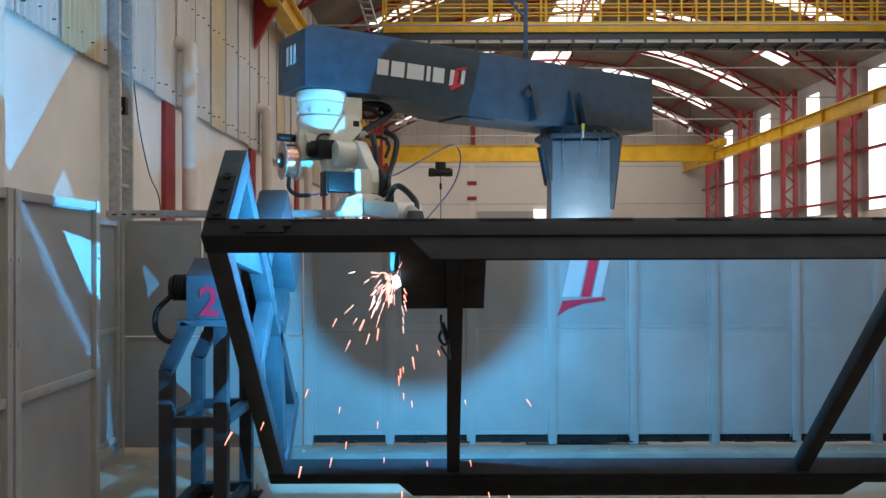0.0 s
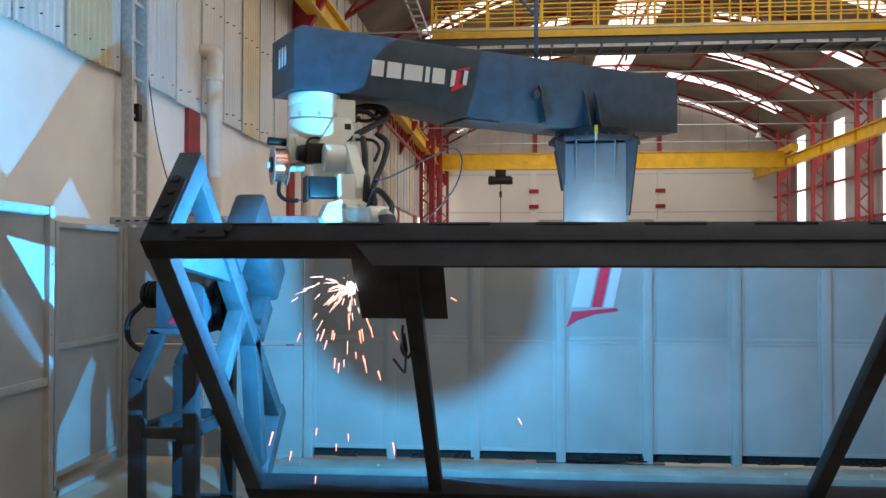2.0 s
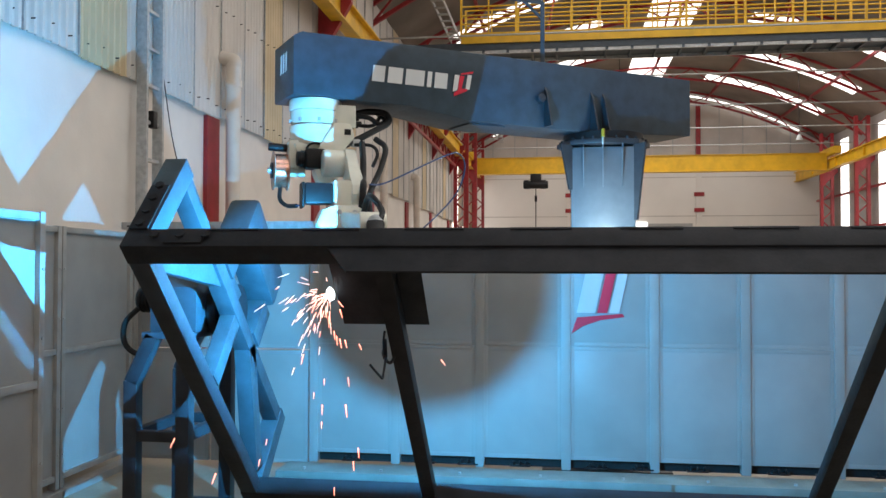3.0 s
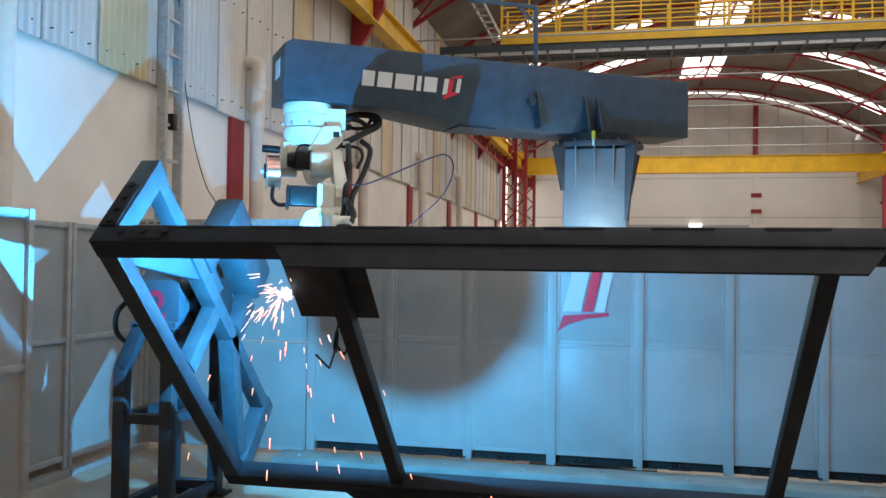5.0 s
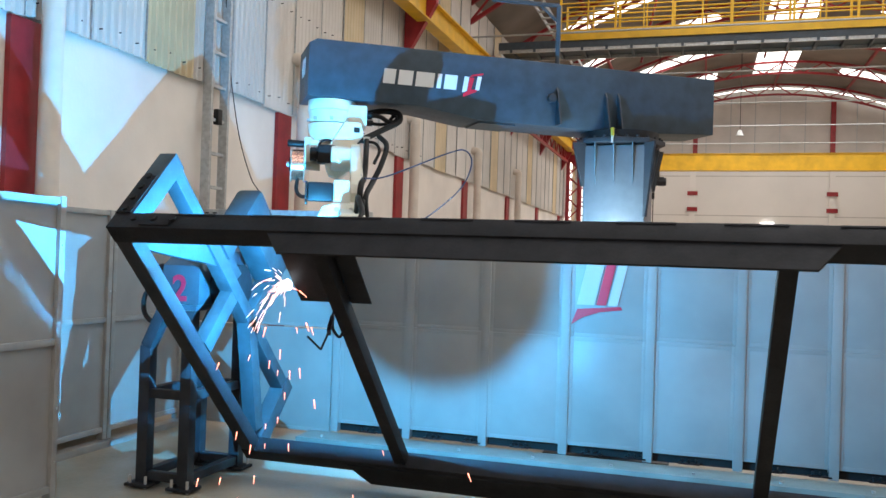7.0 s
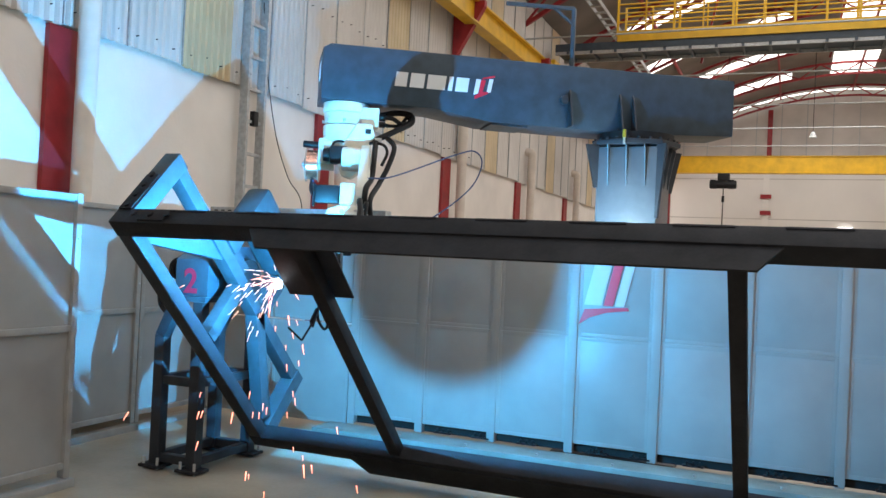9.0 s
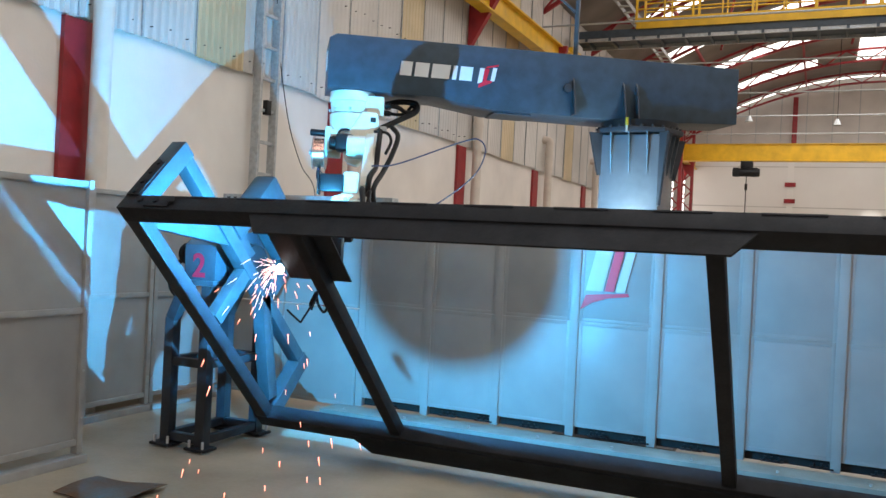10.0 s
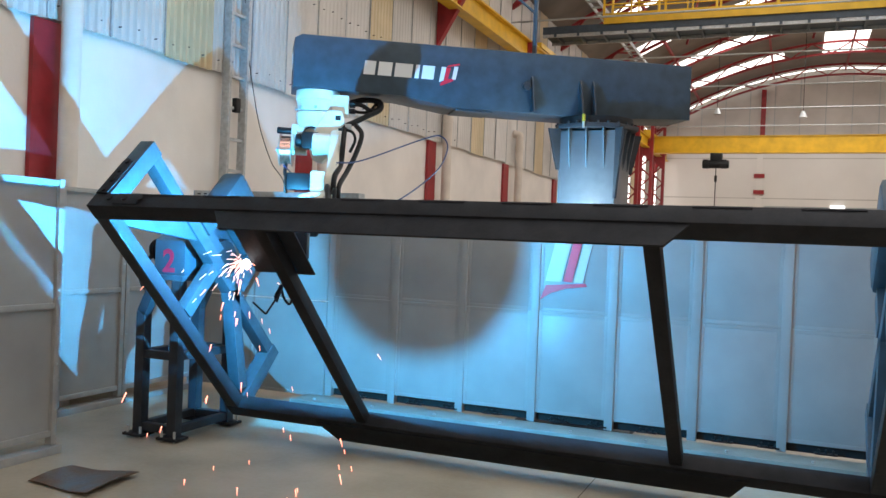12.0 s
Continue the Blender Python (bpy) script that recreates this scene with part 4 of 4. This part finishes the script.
part("dress_hose", tube([SH + Vector((0.17, 0.02, 0.14)), SH + Vector((0.20, -0.08, 0.02)), SH + Vector((0.22, -0.17, -0.12)), EL + Vector((0.13, -0.01, 0.05)), EL + Vector((0.12, -0.03, -0.14))], 0.022, 10), RUBBER, la)
part("dress_hose", tube([SH + Vector((0.12, 0.02, 0.13)), SH + Vector((0.24, 0.0, 0.12)), SH + Vector((0.29, -0.04, 0.06)), SH + Vector((0.27, -0.10, -0.03))], 0.012, 8), RUBBER, la)
# the forearm rides on the elbow
fa = part("forearm_housing", prism([(-0.19, -0.19), (-0.15, -0.10), (-0.07, -0.075), (0.06, -0.075), (0.12, -0.10), (0.15, -0.16), (0.13, -0.22), (-0.17, -0.22)], axes(EL + RB * 0.06, RA, UP, -RB), 0.17, bev=0.02), IVORY, rob)
part("elbow_block", box(-0.075, -0.06, -0.10, 0.045, 0.08, 0.09, 0.02, None, axes(EL, RA, RB, UP)), IVORY, fa)
part("elbow_motor", box(-0.255, -0.06, -0.065, -0.077, 0.065, 0.068, 0.014, None, axes(EL, RA, RB, UP)), RUBBER, fa, "black elbow motor")
part("motor_flange", box(-0.272, -0.066, -0.09, -0.256, 0.07, 0.07, 0.006, None, axes(EL, RA, RB, UP)), RUBBER, fa)
for x, z in ((-0.05, -0.12), (0.05, -0.12), (0.09, -0.17)):
    c = EL + RA * x - RB * 0.112 + UP * z
    part("cap", cyl(c, c - RB * 0.008, 0.016, seg=16), GALV, fa)
part("forearm", bar(EL + Vector((0.04, -0.06, -0.16)), WR, 0.10, 0.10, 0.03), IVORY, fa)
part("wrist", cyl(WR - RA * 0.075, WR + RA * 0.085, 0.062, seg=32, bev=0.012), IVORY, fa)
TQ = WR + Vector((0.05, -0.10, -0.035))
part("tool_flange", cyl(WR + Vector((0.02, 0, 0)), TQ, 0.055, 0.05, seg=24, bev=0.005), GALV, fa)
part("torch_holder", bar(TQ, TQ + Vector((0.03, -0.14, -0.12)), 0.10, 0.12, 0.02), RUBBER, fa)
# unseen block added behind the beam to keep arc light off the elbow
part("torch_bracket", box(-0.30, 4.72, 1.52, -0.12, 4.76, 1.70, 0.008), RUBBER, fa)
part("wrist_motor", cyl(WR + Vector((0.02, -0.02, -0.06)), WR + Vector((0.05, -0.03, -0.105)), 0.07, seg=24, bev=0.015), RUBBER, fa)
part("torch_cable", tube([EL + Vector((0.10, -0.08, -0.17)), EL + Vector((0.17, -0.16, -0.13)), EL + Vector((0.22, -0.26, -0.05)), EL + Vector((0.28, -0.38, -0.06)), WR + Vector((0.06, 0.02, 0.06)), TQ], 0.019, 12), RUBBER, fa)
part("torch_cable", tube([EL + Vector((0.14, -0.04, -0.08)), EL + Vector((0.19, -0.10, -0.06)), EL + Vector((0.19, -0.14, -0.17)), EL + Vector((0.12, -0.20, -0.21)), WR + Vector((-0.02, 0.08, 0.03))], 0.016, 10), RUBBER, fa)
# torch and spool
NZ = (Vector((-0.20, 6.9, 1.49)) - ARC).normalized()
to = part("torch", tube([ARC + Vector((-0.01, 0.42, 0.34)), ARC + Vector((-0.03, 0.34, 0.27)), ARC + NZ * 0.22 + Vector((-0.02, 0, 0.09)), ARC + NZ * 0.13], 0.030, 14), GALV, rob, "bent swan-neck welding torch")
part("gas_nozzle", cyl(ARC + NZ * 0.052, ARC + NZ * 0.14, 0.0208, 0.023, seg=24), COPPER, to, "copper gas nozzle")
part("wire_tip", cyl(ARC + NZ * 0.012, ARC + NZ * 0.055, 0.0012, seg=6), COPPER, to)
SPL = Vector((-1.10, 6.03, 2.29))
sp = part("wire_spool", cyl(SPL - RA * 0.045, SPL + RA * 0.045, 0.118, seg=40), COPPER, rob, "copper-coloured welding wire spool")
for q in (-0.052, 0.045):
    part("spool_flange", cyl(SPL + RA * q, SPL + RA * (q + 0.007), 0.138, seg=40), SPOOLP, sp)
part("spool_core", cyl(SPL - RA * 0.066, SPL - RA * 0.053, 0.055, seg=20), RUBBER, sp)
part("spool_nut", cyl(SPL - RA * 0.085, SPL - RA * 0.066, 0.022, seg=8), GALV, sp)
part("spool_axle", cyl(SPL + RA * 0.053, SPL + RA * 0.17, 0.04, seg=16), IVORY, sp)
part("wire_conduit", tube([SPL - UP * 0.12, SPL + Vector((0.005, -0.02, -0.20)), SPL + Vector((0.07, -0.07, -0.25)), SPL + Vector((0.17, -0.16, -0.26))], 0.015), RUBBER, rob)
part("wire_liner", tube([SPL + Vector((0.16, -0.15, -0.26)), SPL + Vector((0.27, -0.28, -0.25)), EL - RA * 0.24 + UP * 0.02], 0.005), HOSE, rob)
# cables at the base
part("base_cable", tube([rj(0.28, 0.0, 2.72), rj(0.40, 0.05, 2.755), rj(0.52, 0.02, 2.74), rj(0.53, -0.02, 2.67), rj(0.42, -0.06, 2.60), rj(0.30, -0.10, 2.53), rj(0.20, -0.13, 2.48)], 0.024, 12), RUBBER, rob)
part("base_cable", tube([rj(0.29, -0.05, 2.70), rj(0.38, -0.06, 2.69), rj(0.46, -0.02, 2.655), rj(0.52, 0.04, 2.70), rj(0.46, 0.10, 2.77)], 0.018, 10), RUBBER, rob)
part("base_cable", tube([rj(0.29, 0.04, 2.66), rj(0.36, 0.03, 2.645), rj(0.44, 0.04, 2.66), rj(0.50, 0.07, 2.74)], 0.014, 10), RUBBER, rob)
part("cable_clamp", box(0.24, -0.14, 2.47, 0.30, -0.07, 2.52, 0.008, None, JM), GALV, rob)
solid("air_hose", tube([(-0.36, 5.6, 2.14), (-0.30, 5.9, 2.19), (0.0, 6.4, 2.42), (0.10, 6.55, 2.46), (0.14, 6.6, 2.36), (0.08, 6.5, 2.15), (-0.1, 6.2, 1.9), (-0.2, 5.9, 1.8), (-0.2, 5.3, 1.80)], 0.006), HOSE, "thin blue air hose looping above the robot", "hose")


def arm_rows():
    """Poses of the lower arm and of the forearm, in the robot's own space, as the weld runs down the plate."""
    b = BASE[rob]
    arm, fore = [], []
    for t, p in ELBOWS:
        e, w = elbow(p), WR - U * (creep(t) - creep(0.0))
        q = (EL - SH).rotation_difference(e - SH).to_matrix().to_4x4()
        arm.append((t, Matrix.Translation(SH - b) @ q @ Matrix.Translation(b - SH)))
        q = (WR - EL).rotation_difference(w - e).to_matrix().to_4x4()
        fore.append((t, Matrix.Translation(e - b) @ q @ Matrix.Translation(b - EL)))
    return arm, fore


# ---- floor clutter ----
bm = bmesh.new()
n = 14
g = [[None] * (n + 1) for _ in range(n + 1)]
c4 = [Vector((-1.35, 3.73, 0)), Vector((-0.81, 3.66, 0)), Vector((-0.86, 4.14, 0)), Vector((-1.38, 4.10, 0))]
for i in range(n + 1):
    for j in range(n + 1):
        u, v = i / n, j / n
        p = (c4[0] * (1 - u) + c4[1] * u) * (1 - v) + (c4[3] * (1 - u) + c4[2] * u) * v
        p.z = 0.006 + 0.022 * u * u + 0.012 * math.sin(3.1 * v) + 0.006 * math.sin(7 * u + 2 * v)
        g[i][j] = bm.verts.new(p)
for i in range(n):
    for j in range(n):
        bm.faces.new((g[i][j], g[i + 1][j], g[i + 1][j + 1], g[i][j + 1]))
r = bmesh.ops.extrude_face_region(bm, geom=bm.faces[:])
bmesh.ops.translate(bm, vec=(0, 0, 0.004), verts=[v for v in r["geom"] if isinstance(v, bmesh.types.BMVert)])
solid("scrap_sheet", bm, SCRAP, "curled rusty steel sheet lying on the concrete", "metal sheet")

# ---- sparks ----
def spark_mesh(name, r, L, material):
    bm = bmesh.new()
    bmesh.ops.create_cone(bm, cap_ends=True, segments=6, radius1=r, radius2=r * 0.4, depth=L)
    return mesh_of(bm, name, material)


# glowing blob added in place of the arc's bloom past the plate edge
bm = bmesh.new()
bmesh.ops.create_icosphere(bm, subdivisions=3, radius=0.020)
for v in bm.verts:
    v.co *= 1 + 0.5 * noise.noise(v.co * 60)
    v.co.z *= 1.5
FLARE = new("weld_flare", mesh_of(bm, "weld_flare", WHITEGLOW, None, True))
tagged(FLARE, "white-hot glare of the weld at the plate edge", "weld flare")
FLARE.location = ARC + Vector((-0.05, 0, 0)) - N * 0.036


FLIGHTS = []
rnd = random.Random(7)
SM = [spark_mesh("spark", 0.0030, 0.045, SPARK), spark_mesh("spark", 0.0025, 0.032, SPARK), spark_mesh("spark", 0.0034, 0.058, SPARK)]
HM = [spark_mesh("spark", 0.0017, 0.035, HOTSPARK), spark_mesh("spark", 0.0014, 0.06, HOTSPARK)]
for i in range(124):
    hot = i < 66
    ob = new("spark", rnd.choice(HM if hot else SM))
    tagged(ob, "short glowing streak thrown from the weld", "spark", "weld sparks")
    FLIGHTS.append((ob, hot, rnd.random()))


def flight_rows(hot, phase, rr):
    """Poses of one spark over the clip: thrown from the arc, falling, and thrown again."""
    rows, t = [], 0.0
    first = True
    while t < 12.0:
        if hot:
            life = rr.uniform(0.10, 0.2)
            a, e = rr.uniform(math.radians(165), math.radians(300)), rr.uniform(-0.9, 0.9)
            sp = rr.uniform(0.6, 1.9)
        else:
            life = rr.uniform(0.5, 0.75)
            a, e = rr.uniform(0, 2 * math.pi), rr.uniform(-0.9, 0.5)
            sp = rr.uniform(0.3, 1.5) if rr.random() < 0.8 else rr.uniform(1.5, 3.0)
        v = Vector((math.cos(a) * math.cos(e), math.sin(a) * math.cos(e), math.sin(e))) * sp
        s = phase * life if first else 0.0
        first = False
        start = t - s
        step = 1 / 30 if hot else 1 / 15
        k = 0
        t0 = max(t, start)
        while True:
            tt = t0 + k * step
            d = tt - start
            if d > life or tt > 12.0:
                break
            p = ARC - U * creep(start) + Vector((-0.065, 0, -0.01)) - N * 0.03 + v * (d + 0.02) + Vector((0, 0, -4.9 * d * d))
            vel = v + Vector((0, 0, -9.8 * d))
            if p.z < 0.012:
                p.z = 0.012
            q = vel.normalized()
            if q.z > -0.25:
                q = (q + Vector((0, 0, -0.25 - q.z))).normalized() if not hot else q
            rows.append((tt, p, q))
            k += 1
        t = t0 + k * step
    return rows


def motions():
    rr = random.Random(11)
    for ob, rows in zip((la, fa), arm_rows()):
        walk(ob, rows)
    walk(FLARE, [(t, Matrix.Translation(ARC + Vector((-0.05, 0, 0)) - N * 0.036 - U * creep(t))) for t in (0.0, 2.5, 5.5, 6.5, 9.5, 12.0)])
    for ob, hot, phase in FLIGHTS:
        rows, out, last, prev = flight_rows(hot, phase, rr), [], -1, None
        for t, p, q in rows:
            if frame(t) == last:
                continue
            last = frame(t)
            if prev is not None and prev.dot(q) < 0.05:
                q = (prev + q * 0.9).normalized()
            prev = q
            m = frame_to(p, p + q)
            out.append((t, m))
        if out[0][0] > 0:
            out.insert(0, (0.0, out[0][1]))
        if out[-1][0] < 12.0:
            out.append((12.0, out[-1][1]))
        walk(ob, out)


motions()
